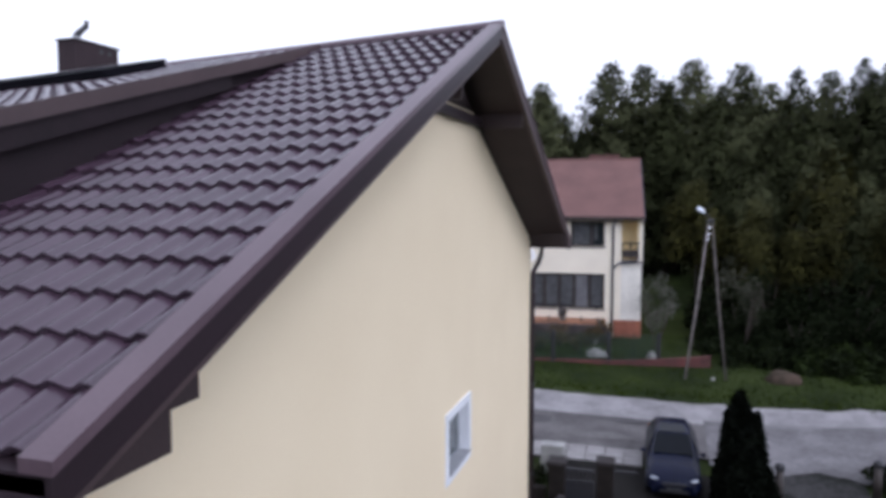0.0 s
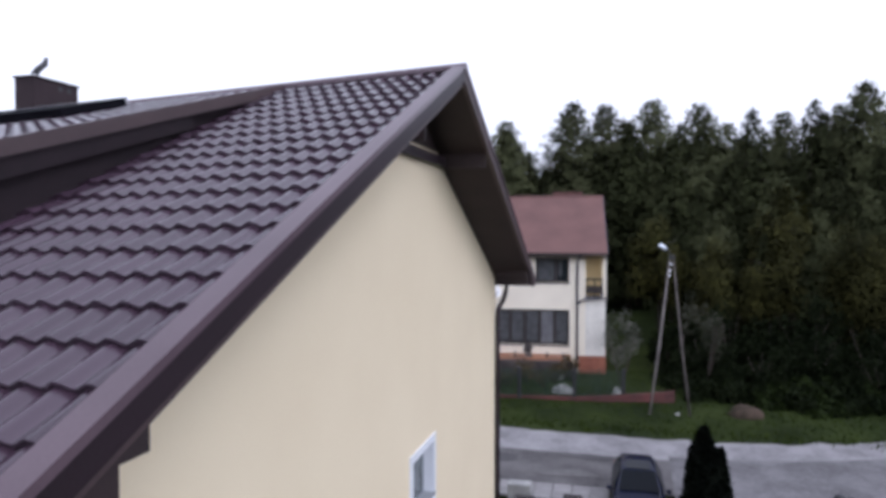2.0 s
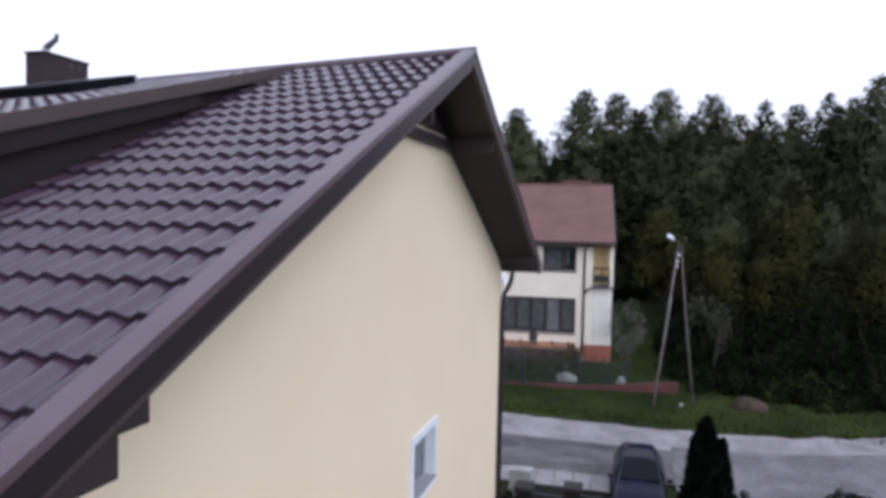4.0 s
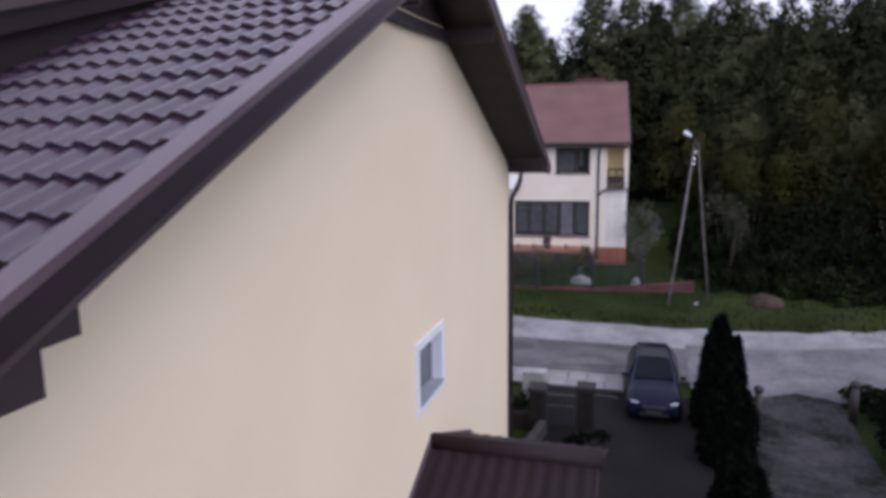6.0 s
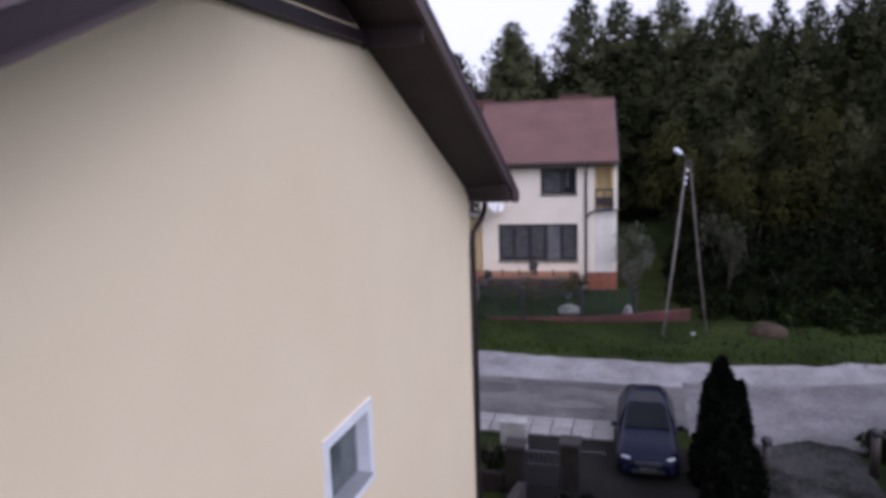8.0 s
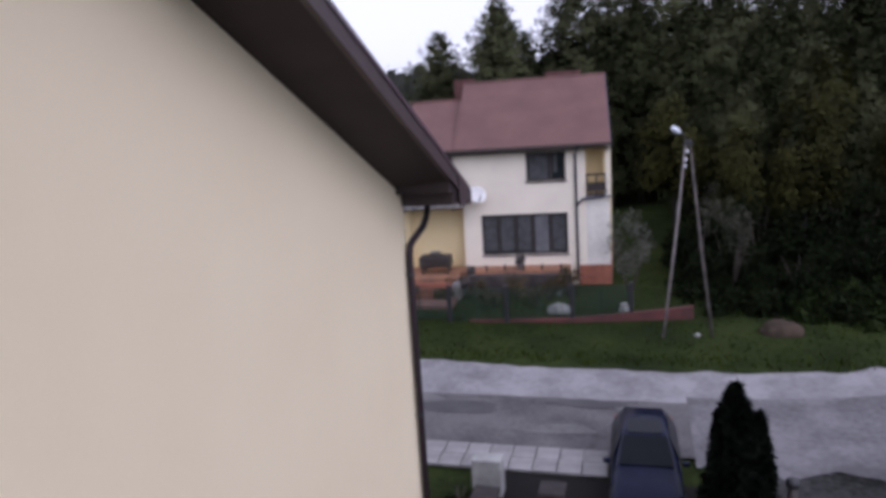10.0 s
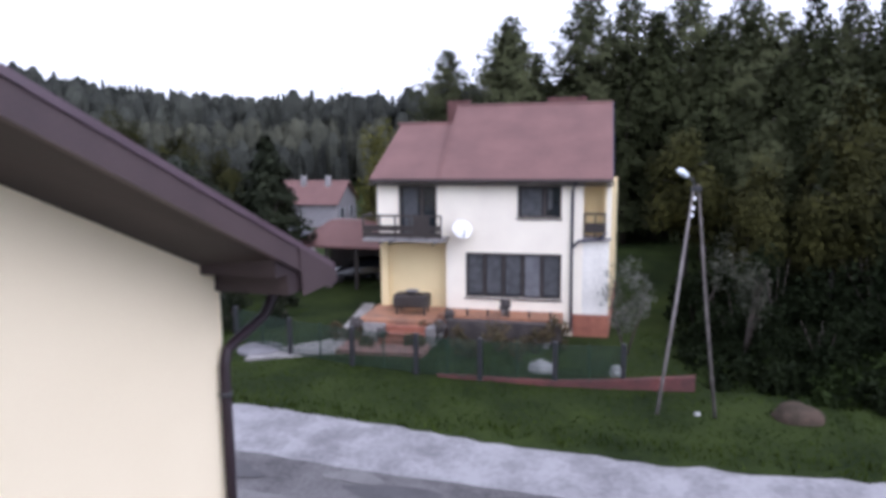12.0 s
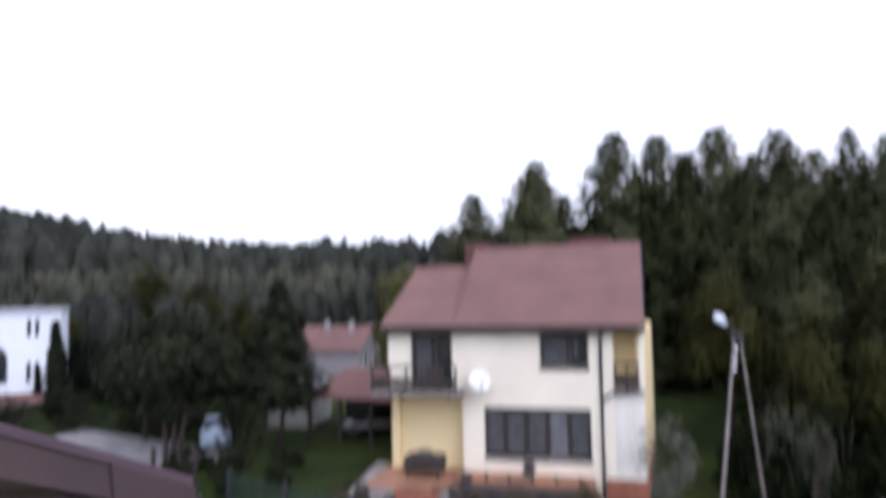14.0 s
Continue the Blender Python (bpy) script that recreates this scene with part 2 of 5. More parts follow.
PATCH = material("asphalt_patch", (0.088, 0.084, 0.087), 0.85, (0.058, 0.055, 0.058), 1.2, 12, 0.4, spec=0.3)
WORN = material("worn_pale_asphalt", (0.17, 0.162, 0.162), 0.9, (0.105, 0.10, 0.10), 1.0, 10, 0.4, spec=0.2)
for n, (px, py, pw, pd, mat) in enumerate(((-1.6, 8.6, 1.3, 0.35, PATCH), (0.9, 7.6, 1.1, 0.3, WORN), (3.2, 8.9, 0.7, 0.4, WORN), (-4.2, 7.7, 1.5, 0.3, WORN), (1.8, 9.2, 1.0, 0.22, PATCH), (-3.0, 9.1, 0.8, 0.25, WORN), (-6.6, 8.6, 1.4, 0.4, PATCH))):
    bm = bmesh.new()
    ring = []
    for k in range(22):
        a = 2 * math.pi * k / 22
        r = 1 + 0.5 * noise.noise((math.cos(a) * 1.3, math.sin(a) * 1.3, n * 3.7))
        x, y = px + pw * r * math.cos(a), py + pd * r * math.sin(a)
        ring.append(bm.verts.new((x, y, land(x, y) + 0.084 + 0.0015 * n)))
    bm.faces.new(ring)
    lone("road_patch", bm, mat, "irregular worn patch in the road surface", "road", kind="structure")

# ---- the near house: cream gable wall under a brown metal tile roof ----
WALL_X, VERGE_X = 0.15, 0.90
RIDGE_Y, RIDGE_Z, HALF, PITCH = -6.4, 10.31, 6.98, 0.438
SOUTH = 6.76  # the south slope ends a little shorter
FALL = 0.049  # the old ridge has settled a little towards the west
WEST_X = -14.0
SLANT = math.hypot(1, PITCH)


def roof_z(y):
    return RIDGE_Z - PITCH * abs(y - RIDGE_Y)


def drop(x, y):
    """How far the roof has settled at a place: most at the ridge, nothing at the eaves and the gable."""
    return FALL * max(0.0, VERGE_X - x) * max(0.0, 1 - abs(y - RIDGE_Y) / HALF)


def settled(bm):
    for v in bm.verts:
        v.co.z -= drop(v.co.x, v.co.y)
    return bm


def leaning(bm):
    """The dormer and the chimney follow the ridge down."""
    for v in bm.verts:
        v.co.z -= FALL * (VERGE_X - v.co.x)
    return bm


house = thing("house", "cream rendered two-storey house with brown metal tile roof", "house")
Y0, Y1 = -12.68, -0.11
gable = [(Y0, -0.2), (Y1, -0.2), (Y1, roof_z(Y1) - 0.22), (RIDGE_Y, RIDGE_Z - 0.22), (Y0, roof_z(Y0) - 0.22)]
WY0, WY1, WZ0, WZ1 = -6.22, -5.18, 4.47, 5.25


def wall_with_hole():
    """The gable wall, 0.4 m thick, with the window's opening cut through it."""
    bm = bmesh.new()
    for y0, y1, lo, hi in ((Y0, WY0, None, None), (WY0, WY1, None, WZ0), (WY0, WY1, WZ1, None), (WY1, Y1, None, None)):
        cuts = sorted({y0, y1} | ({RIDGE_Y} if y0 < RIDGE_Y < y1 else set()))
        top = [(y, (roof_z(y) - 0.22) if hi is None else hi) for y in cuts]
        base = [(y, -0.2 if lo is None else lo) for y in cuts]
        b = prism(base + top[::-1], "x", WALL_X - 0.5, WALL_X)
        me = bpy.data.meshes.new("tmp")
        b.to_mesh(me)
        b.free()
        bm.from_mesh(me)
        bpy.data.meshes.remove(me)
    bmesh.ops.remove_doubles(bm, verts=bm.verts[:], dist=0.0005)
    return bm


part("gable_wall", wall_with_hole(), RENDER_WALL, house, "smooth cream rendered gable wall")
part("north_wall", box(WEST_X, WALL_X - 0.5, Y1 - 0.4, Y1, -0.2, roof_z(Y1) - 0.22), RENDER_WALL, house)
part("south_wall", box(WEST_X, WALL_X - 0.5, Y0, Y0 + 0.4, -0.2, roof_z(Y0) - 0.22), RENDER_WALL, house)
part("west_wall", prism(gable, "x", WEST_X - 0.4, WEST_X), RENDER_WALL, house)

# the sky's reflection is put into this pane's paler base colour
SKY_GLASS = glass_pane("sky_pale_glass", (0.13, 0.15, 0.155))
# small window with a white surround, deep reveal and sill
window = part("window", box(WALL_X - 0.19, WALL_X - 0.16, WY0, WY1, WZ0, WZ1), SKY_GLASS, house, "small window with white surround and deep reveal")
bm = bmesh.new()
for y0, y1, z0, z1 in ((WY0 - 0.10, WY0 + 0.012, WZ0 - 0.10, WZ1 + 0.10), (WY1 - 0.012, WY1 + 0.10, WZ0 - 0.10, WZ1 + 0.10), (WY0 + 0.012, WY1 - 0.012, WZ1 - 0.012, WZ1 + 0.10), (WY0 + 0.012, WY1 - 0.012, WZ0 - 0.10, WZ0 + 0.012)):
    add_box(bm, WALL_X - 0.155, WALL_X + 0.022, y0, y1, z0, z1)
part("surround", bm, WHITE_TRIM, window, "white painted window surround")
bm = bmesh.new()
for y0, y1, z0, z1 in ((WY0, WY0 + 0.035, WZ0, WZ1), (WY1 - 0.035, WY1, WZ0, WZ1), (WY0 + 0.035, WY1 - 0.035, WZ1 - 0.035, WZ1), (WY0 + 0.035, WY1 - 0.035, WZ0, WZ0 + 0.035)):
    add_box(bm, WALL_X - 0.18, WALL_X - 0.135, y0, y1, z0, z1, 0.006)
part("frame", bm, material("grey_frame", (0.30, 0.32, 0.35), 0.5), window)
part("sill", box(WALL_X - 0.134, WALL_X + 0.05, WY0 + 0.005, WY1 - 0.005, WZ0 + 0.013, WZ0 + 0.035, 0.004), material("grey_sill", (0.33, 0.34, 0.36), 0.5), window, "grey metal window sill")

# roof body, boards and trims
roof = part("roof", settled(prism([(RIDGE_Y - SOUTH, roof_z(RIDGE_Y - SOUTH) - 0.16), (RIDGE_Y, RIDGE_Z - 0.16), (RIDGE_Y + HALF, roof_z(RIDGE_Y + HALF) - 0.16),
                           (RIDGE_Y + HALF, roof_z(RIDGE_Y + HALF) - 0.045), (RIDGE_Y, RIDGE_Z - 0.045), (RIDGE_Y - SOUTH, roof_z(RIDGE_Y - SOUTH) - 0.045)], "x", WEST_X - 0.7, VERGE_X - 0.03)), FASCIA, house, "brown metal tile gable roof")


def sloped(side, a, b, top, bottom, x0, x1, ease=0.0):
    """A board along one slope from distance a to b off the ridge, between two depths under the roof's line."""
    y = lambda d: RIDGE_Y + side * d
    z = lambda d: RIDGE_Z - (PITCH - ease) * d
    return prism([(y(a), z(a) - bottom), (y(b), z(b) - bottom), (y(b), z(b) - top), (y(a), z(a) - top)], "x", x0, x1)


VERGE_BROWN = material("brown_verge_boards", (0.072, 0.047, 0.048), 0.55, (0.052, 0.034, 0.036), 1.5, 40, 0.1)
for side, reach in ((-1, SOUTH), (1, HALF)):
    part("verge_cap", sloped(side, 0.0, reach + 0.03, -0.035, 0.02, VERGE_X - 0.135, VERGE_X + 0.015), TRIM_METAL, roof, "flat folded metal verge trim")
    # shade below the south cap is put into its board's darker colour
    if side < 0:
        part("verge_board", sloped(side, 0.0, reach + 0.02, 0.02, 0.155, VERGE_X - 0.03, VERGE_X), FASCIA, roof, "brown verge board, darkened for the cap's shade")
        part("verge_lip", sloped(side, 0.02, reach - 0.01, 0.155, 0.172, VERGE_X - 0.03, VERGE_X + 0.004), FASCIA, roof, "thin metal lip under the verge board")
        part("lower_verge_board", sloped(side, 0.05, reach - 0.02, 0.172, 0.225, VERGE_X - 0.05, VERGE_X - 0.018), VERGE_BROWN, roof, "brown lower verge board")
    else:
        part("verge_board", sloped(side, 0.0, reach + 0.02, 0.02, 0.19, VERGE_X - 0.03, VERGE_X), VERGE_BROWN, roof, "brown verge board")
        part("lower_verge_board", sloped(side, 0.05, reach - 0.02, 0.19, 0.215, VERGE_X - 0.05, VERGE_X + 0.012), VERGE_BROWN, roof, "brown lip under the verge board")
    # soffit sloping from the verge down to the wall, ending in a step short of the apex
    low = 0.225 if side < 0 else 0.215
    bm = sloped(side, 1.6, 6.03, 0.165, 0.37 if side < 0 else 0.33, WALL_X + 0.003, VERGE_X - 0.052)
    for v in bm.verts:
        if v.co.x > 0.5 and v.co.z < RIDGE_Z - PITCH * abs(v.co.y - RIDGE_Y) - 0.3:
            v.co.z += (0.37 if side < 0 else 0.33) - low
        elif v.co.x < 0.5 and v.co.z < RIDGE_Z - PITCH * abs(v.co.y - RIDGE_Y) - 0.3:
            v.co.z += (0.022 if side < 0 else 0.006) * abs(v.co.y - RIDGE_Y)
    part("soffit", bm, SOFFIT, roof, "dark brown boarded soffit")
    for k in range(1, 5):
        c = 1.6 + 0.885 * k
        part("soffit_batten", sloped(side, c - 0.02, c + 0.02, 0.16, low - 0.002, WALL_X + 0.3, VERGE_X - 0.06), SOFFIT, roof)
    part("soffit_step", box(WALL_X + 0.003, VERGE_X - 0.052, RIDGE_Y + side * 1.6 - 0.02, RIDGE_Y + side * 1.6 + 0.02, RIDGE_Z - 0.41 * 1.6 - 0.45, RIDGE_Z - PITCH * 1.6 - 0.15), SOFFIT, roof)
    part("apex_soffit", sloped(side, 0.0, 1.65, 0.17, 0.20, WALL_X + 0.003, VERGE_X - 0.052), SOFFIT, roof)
    # boxed eave in two steps
    y1, y2, y3 = (5.96, 6.15, SOUTH) if side < 0 else (6.03, 6.22, 6.98)
    zb = roof_z(RIDGE_Y + 6.03) + (0.05 if side < 0 else 0.0)
    o = lambda d: RIDGE_Y + side * d
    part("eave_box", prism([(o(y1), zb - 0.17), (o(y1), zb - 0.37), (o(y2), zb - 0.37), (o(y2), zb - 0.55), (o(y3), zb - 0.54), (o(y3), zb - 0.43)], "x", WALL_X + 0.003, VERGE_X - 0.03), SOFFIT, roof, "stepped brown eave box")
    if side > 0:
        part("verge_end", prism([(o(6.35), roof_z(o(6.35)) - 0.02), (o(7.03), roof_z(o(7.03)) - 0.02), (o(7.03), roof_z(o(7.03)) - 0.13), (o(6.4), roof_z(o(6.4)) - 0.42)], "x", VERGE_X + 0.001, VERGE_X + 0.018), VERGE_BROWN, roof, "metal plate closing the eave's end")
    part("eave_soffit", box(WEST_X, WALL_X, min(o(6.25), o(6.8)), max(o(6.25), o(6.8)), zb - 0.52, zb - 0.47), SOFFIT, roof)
    # gutter along the eave, with an end cap
    gy, gz = RIDGE_Y + side * (reach + 0.07), roof_z(RIDGE_Y + side * reach) - 0.12
    bm = bmesh.new()
    prof = [(0.075 * math.cos(a), 0.075 * math.sin(a)) for a in np.linspace(math.pi, 2 * math.pi, 9)]
    outline = prof + [(u * 0.9, v * 0.9) for u, v in prof[::-1]]
    b = prism([(gy + u, gz + v) for u, v in outline], "x", WEST_X - 0.7, VERGE_X - 0.02)
    part("gutter", b, FASCIA, roof, "half-round brown gutter")
    part("gutter_end", prism([(gy + u, gz + v) for u, v in prof], "x", VERGE_X - 0.02, VERGE_X - 0.008), FASCIA, roof)
part("collar_board", box(WALL_X + 0.003, WALL_X + 0.10, RIDGE_Y - 1.58, RIDGE_Y + 1.58, 9.23, 9.36), FASCIA, roof, "dark board across the gable's top")
part("gable_infill", prism([(RIDGE_Y - 1.38, 9.43), (RIDGE_Y + 1.38, 9.43), (RIDGE_Y, RIDGE_Z - 0.23)], "x", WALL_X + 0.003, WALL_X + 0.03), SOFFIT, roof, "brown boards under the gable's top")
part("ridge_cap", settled(prism([(RIDGE_Y + 0.10 * math.cos(a), RIDGE_Z - 0.03 + 0.075 * math.sin(a)) for a in np.linspace(-0.2, math.pi + 0.2, 10)], "x", WEST_X - 0.7, VERGE_X + 0.02)), TRIM_METAL, roof, "rounded metal ridge cap")

# downpipe at the far corner: out from the gutter, back to the wall and down
PX, PY = WALL_X + 0.065, -0.19
part("downpipe", tube([(PX + 0.06, 0.60, 7.08), (PX + 0.05, 0.56, 6.92), (PX + 0.02, 0.44, 6.76), (PX, -0.02, 6.63), (PX, -0.14, 6.58), (PX, PY, 6.45), (PX, PY, 0.3)], 0.048, 12), FASCIA, house, "brown round downpipe")
for z in (6.2, 4.2, 2.2):
    part("pipe_clip", lathe([(0.056, -0.02), (0.06, -0.01), (0.06, 0.01), (0.056, 0.02)]), DARK_METAL, house).location = (PX, PY, z)

# shed dormer, its cheek to the gable side
DX, D_SLOPE, D_FRONT = -1.5, 0.288, -11.9


def dorm_z(y):
    return RIDGE_Z - D_SLOPE * (RIDGE_Y - y)


DORMER_CHEEK = material("dark_cheek_cladding", (0.022, 0.015, 0.018), 0.7, (0.015, 0.011, 0.013), 2, 40, 0.15, spec=0.2)
dormer = part("dormer", leaning(prism([(D_FRONT, roof_z(D_FRONT) - 0.05), (RIDGE_Y - 0.3, RIDGE_Z - 0.3), (RIDGE_Y - 0.3, dorm_z(RIDGE_Y - 0.3) - 0.1), (D_FRONT, dorm_z(D_FRONT) - 0.1)], "x", -11.0, DX - 0.12)), DORMER_CHEEK, house, "long shed dormer with dark cheek")
part("dormer_roof", leaning(prism([(D_FRONT - 0.5, dorm_z(D_FRONT - 0.5) - 0.12), (RIDGE_Y, dorm_z(RIDGE_Y) - 0.12), (RIDGE_Y, dorm_z(RIDGE_Y) - 0.01), (D_FRONT - 0.5, dorm_z(D_FRONT - 0.5) - 0.01)], "x", -11.3, DX - 0.03)), FASCIA, dormer)
part("dormer_verge", leaning(prism([(D_FRONT - 0.52, dorm_z(D_FRONT - 0.52) - 0.10), (RIDGE_Y - 0.1, dorm_z(RIDGE_Y - 0.1) - 0.10), (RIDGE_Y - 0.1, dorm_z(RIDGE_Y - 0.1) + 0.03), (D_FRONT - 0.52, dorm_z(D_FRONT - 0.52) + 0.03)], "x", DX - 0.03, DX)), VERGE_BROWN, dormer, "folded metal dormer verge")
part("dormer_soffit", leaning(prism([(D_FRONT - 0.3, dorm_z(D_FRONT - 0.3) - 0.28), (-8.47, dorm_z(-8.47) - 0.25), (-8.47, dorm_z(-8.47) - 0.105), (D_FRONT - 0.3, dorm_z(D_FRONT - 0.3) - 0.105)], "x", DX - 0.11, DX - 0.035)), DORMER_CHEEK, dormer)

# black flat collectors on the dormer's roof
for n in range(3):
    x1, y1 = -3.2 - n * 2.05, RIDGE_Y - 1.0
    tilt = Matrix.Translation((x1, y1, dorm_z(y1) + 0.07 - FALL * (VERGE_X - x1))) @ Matrix.Rotation(-math.atan(FALL), 4, "Y") @ Matrix.Rotation(math.atan(D_SLOPE), 4, "X")
    collector = tagged(part("solar_collector", box(-2.0, 0, -1.1, 0, -0.11, 0.045, 0.006), PANEL_BLACK, dormer), "flat black solar collector")
    collector.matrix_basis = tilt
    part("collector_edge", box(-2.01, 0.01, -0.005, 0.03, -0.01, 0.053), ALU, collector, "bright aluminium edge")

# chimney with a cap, vents and a bent flue, where the ridge has settled most
CZ = 10.53
chimney = part("chimney", box(-5.90, -5.55, -6.42, -5.56, 9.1, CZ, 0.012), CHIMNEY, house, "brown clad chimney with flue")
part("chimney_cap", box(-5.92, -5.53, -6.44, -5.54, CZ, CZ + 0.03, 0.008), CHIMNEY, chimney)
for y in (-5.75, -5.92):
    part("vent", box(-5.555, -5.543, y - 0.04, y + 0.04, CZ - 0.12, CZ - 0.05), DARK_METAL, chimney)
part("flue", tube([(-5.75, -6.2, CZ + 0.03), (-5.75, -6.2, CZ + 0.10)], 0.055, 12), ALU, chimney, "short steel flue")
part("cowl", tube([(-5.75, -6.2, CZ + 0.09), (-5.73, -6.17, CZ + 0.16), (-5.66, -6.09, CZ + 0.27), (-5.66, -6.07, CZ + 0.35)], 0.055, 12, 0.035), DARK_METAL, chimney, "dark bent chimney cowl")

# gabled porch canopy against the gable wall
CANOPY = material("dark_canopy_metal", (0.024, 0.014, 0.016), 0.6, (0.016, 0.010, 0.011), 2, 60, 0.1, spec=0.2)
canopy = part("porch_canopy", prism([(-7.93, 2.74), (-5.7, 3.65), (-3.47, 2.74), (-3.47, 2.84), (-5.7, 3.75), (-7.93, 2.84)], "x", WALL_X + 0.003, 2.42), FASCIA, house, "brown tiled porch canopy")
part("canopy_ridge", tube([(WALL_X + 0.003, -5.7, 3.765), (2.48, -5.7, 3.755)], 0.13, 12), CANOPY, canopy)
part("canopy_verge", prism([(-7.98, 2.67), (-5.7, 3.60), (-3.42, 2.67), (-3.42, 2.86), (-5.7, 3.79), (-7.98, 2.86)], "x", 2.42, 2.46), FASCIA, canopy)
part("wall_flashing", prism([(-7.8, 2.82), (-5.7, 3.71), (-3.5, 2.80), (-3.5, 2.98), (-5.7, 3.89), (-7.8, 3.0)], "x", WALL_X + 0.004, WALL_X + 0.03), TRIM_METAL, canopy, "metal flashing against the wall")
for y in (-7.7, -3.75):
    part("porch_post", box(2.2, 2.34, y - 0.07, y + 0.07, 0.25, 2.78, 0.01), SOFFIT, canopy)

# ---- the house over the road ----
HOUSE_M = Matrix.Translation((-0.03, 22.5, -0.36)) @ Matrix.Rotation(radians(5), 4, "Z") @ Matrix.Scale(0.95, 4)
WHITE_WALL = material("white_render", (0.82, 0.755, 0.625), 0.9, (0.74, 0.675, 0.56), 0.8, 50, 0.2)
YELLOW_WALL = material("pale_yellow_render", (0.78, 0.64, 0.36), 0.9, (0.72, 0.58, 0.32), 0.8, 50, 0.2)
RED_ROOF = material("red_brown_roofing", (0.165, 0.084, 0.074), 0.8, (0.122, 0.062, 0.056), 0.7, 14, 0.5, depth=0.03)
BRICK_RED = material("red_brick", (0.29, 0.108, 0.066), 0.85, (0.19, 0.07, 0.046), 3, 30, 0.3, per_object=0.15)
ORANGE_TILE = material("orange_terrace_tile", (0.36, 0.165, 0.088), 0.7, (0.16, 0.085, 0.058), 1.1, 9, 0.3)
DARK_BRICK = material("dark_red_brick", (0.125, 0.055, 0.050), 0.85, (0.085, 0.038, 0.035), 3, 30, 0.3)
KERB_RED = material("red_kerb", (0.13, 0.042, 0.038), 0.9, (0.058, 0.026, 0.024), 1.2, 9, 0.4)
STAINED = material("stained_white_render", (0.76, 0.73, 0.66), 0.9, (0.46, 0.44, 0.40), 0.55, 9, 0.2)
PALE_BLIND = material("pale_blind", (0.15, 0.15, 0.16), 0.9, (0.10, 0.10, 0.11), 3, 20, 0.2)
DARK_WOOD = material("dark_stained_wood", (0.035, 0.026, 0.022), 0.6, (0.022, 0.017, 0.015), 3, 40, 0.2)
CURTAIN = material("grey_curtain", (0.078, 0.080, 0.085), 0.9, (0.040, 0.042, 0.046), 4, 30, 0.2)
PIPE_BLUE = material("dark_blue_pipe", (0.025, 0.027, 0.06), 0.45, None, 4, 40, 0.05)
STONE = material("grey_stone", (0.26, 0.24, 0.23), 0.9, (0.16, 0.15, 0.145), 3, 25, 0.5, per_object=0.2)
GREEN_METAL = material("green_fence_paint", (0.018, 0.04, 0.026), 0.5, (0.012, 0.028, 0.018), 5, 50, 0.1)

villa = thing("house", "white two-storey house with red-brown tiled roof", "house", HOUSE_M)
DEEP = 8.6
EAVE, RIDGE_D, RIDGE_H, LOW_H = 7.85, 4.3, 11.15, 10.30
LX0, LX1, MX1 = -7.98, -4.9, 2.0


def hole_wall(x0, x1, z0, z1, y, thick, holes):
    """A wall across, cut into blocks round its rectangular openings (x0, x1, z0, z1)."""
    bm = bmesh.new()
    cuts_x = sorted({x0, x1, *(v for h in holes for v in h[:2])})
    for a, b in zip(cuts_x, cuts_x[1:]):
        spans, z = [], z0
        for h in sorted((h for h in holes if h[0] < (a + b) / 2 < h[1]), key=lambda h: h[2]):
            spans.append((z, h[2]))
            z = h[3]
        spans.append((z, z1))
        for lo, hi in spans:
            if hi - lo > 0.001:
                add_box(bm, a, b, y, y + thick, lo, hi)
    bmesh.ops.remove_doubles(bm, verts=bm.verts[:], dist=0.0005)
    return bm


BIG, UPPER, DOOR = (-4.05, 0.05, 2.72, 4.68), (-1.82, 0.02, 6.2, 7.55), (-7.02, -5.3, 5.35, 7.55)
# the right end: ground floor panel, loggia above it
part("front_wall", hole_wall(LX1, 0.92, 1.2, EAVE, 0.0, 0.35, [BIG, UPPER]), WHITE_WALL, villa, "white rendered front wall")
part("corner_wall", box(0.92, MX1, 0.0, 0.35, 2.15, 5.42), STAINED, villa, "stained white wall under the loggia")
part("loggia_back", box(0.92, MX1, 0.9, 1.1, 5.42, EAVE), YELLOW_WALL, villa, "pale yellow loggia wall")
part("loggia_side", box(0.90, 0.94, 0.36, 0.9, 5.42, EAVE), YELLOW_WALL, villa)
part("loggia_floor", box(0.9, MX1 + 0.05, -0.12, 1.5, 5.30, 5.42), STONE, villa)
part("loggia_post", box(MX1 - 0.16, MX1 + 0.04, 0.0, 0.2, 5.42, EAVE), WHITE_WALL, villa)
part("left_upper_wall", hole_wall(LX0, LX1, 5.2, EAVE, 0.0, 0.35, [DOOR]), WHITE_WALL, villa)
part("left_lower_wall", box(LX0 + 0.1, LX1, 0.55, 0.9, 2.1, 5.25), YELLOW_WALL, villa, "pale yellow recessed wall")
part("inner_return", box(LX1, LX1 + 0.03, 0.35, 0.9, 2.1, 5.2), WHITE_WALL, villa)
part("left_side_wall", box(LX0, LX0 + 0.35, 0.35, DEEP, 1.2, EAVE), YELLOW_WALL, villa)
SHEAR = 0.055


def flare(bm):
    """The gable end runs out a little towards the back: the house is not quite square."""
    for v in bm.verts:
        if v.co.x > 1.0:
            v.co.x += SHEAR * max(0.0, v.co.y)
    return bm


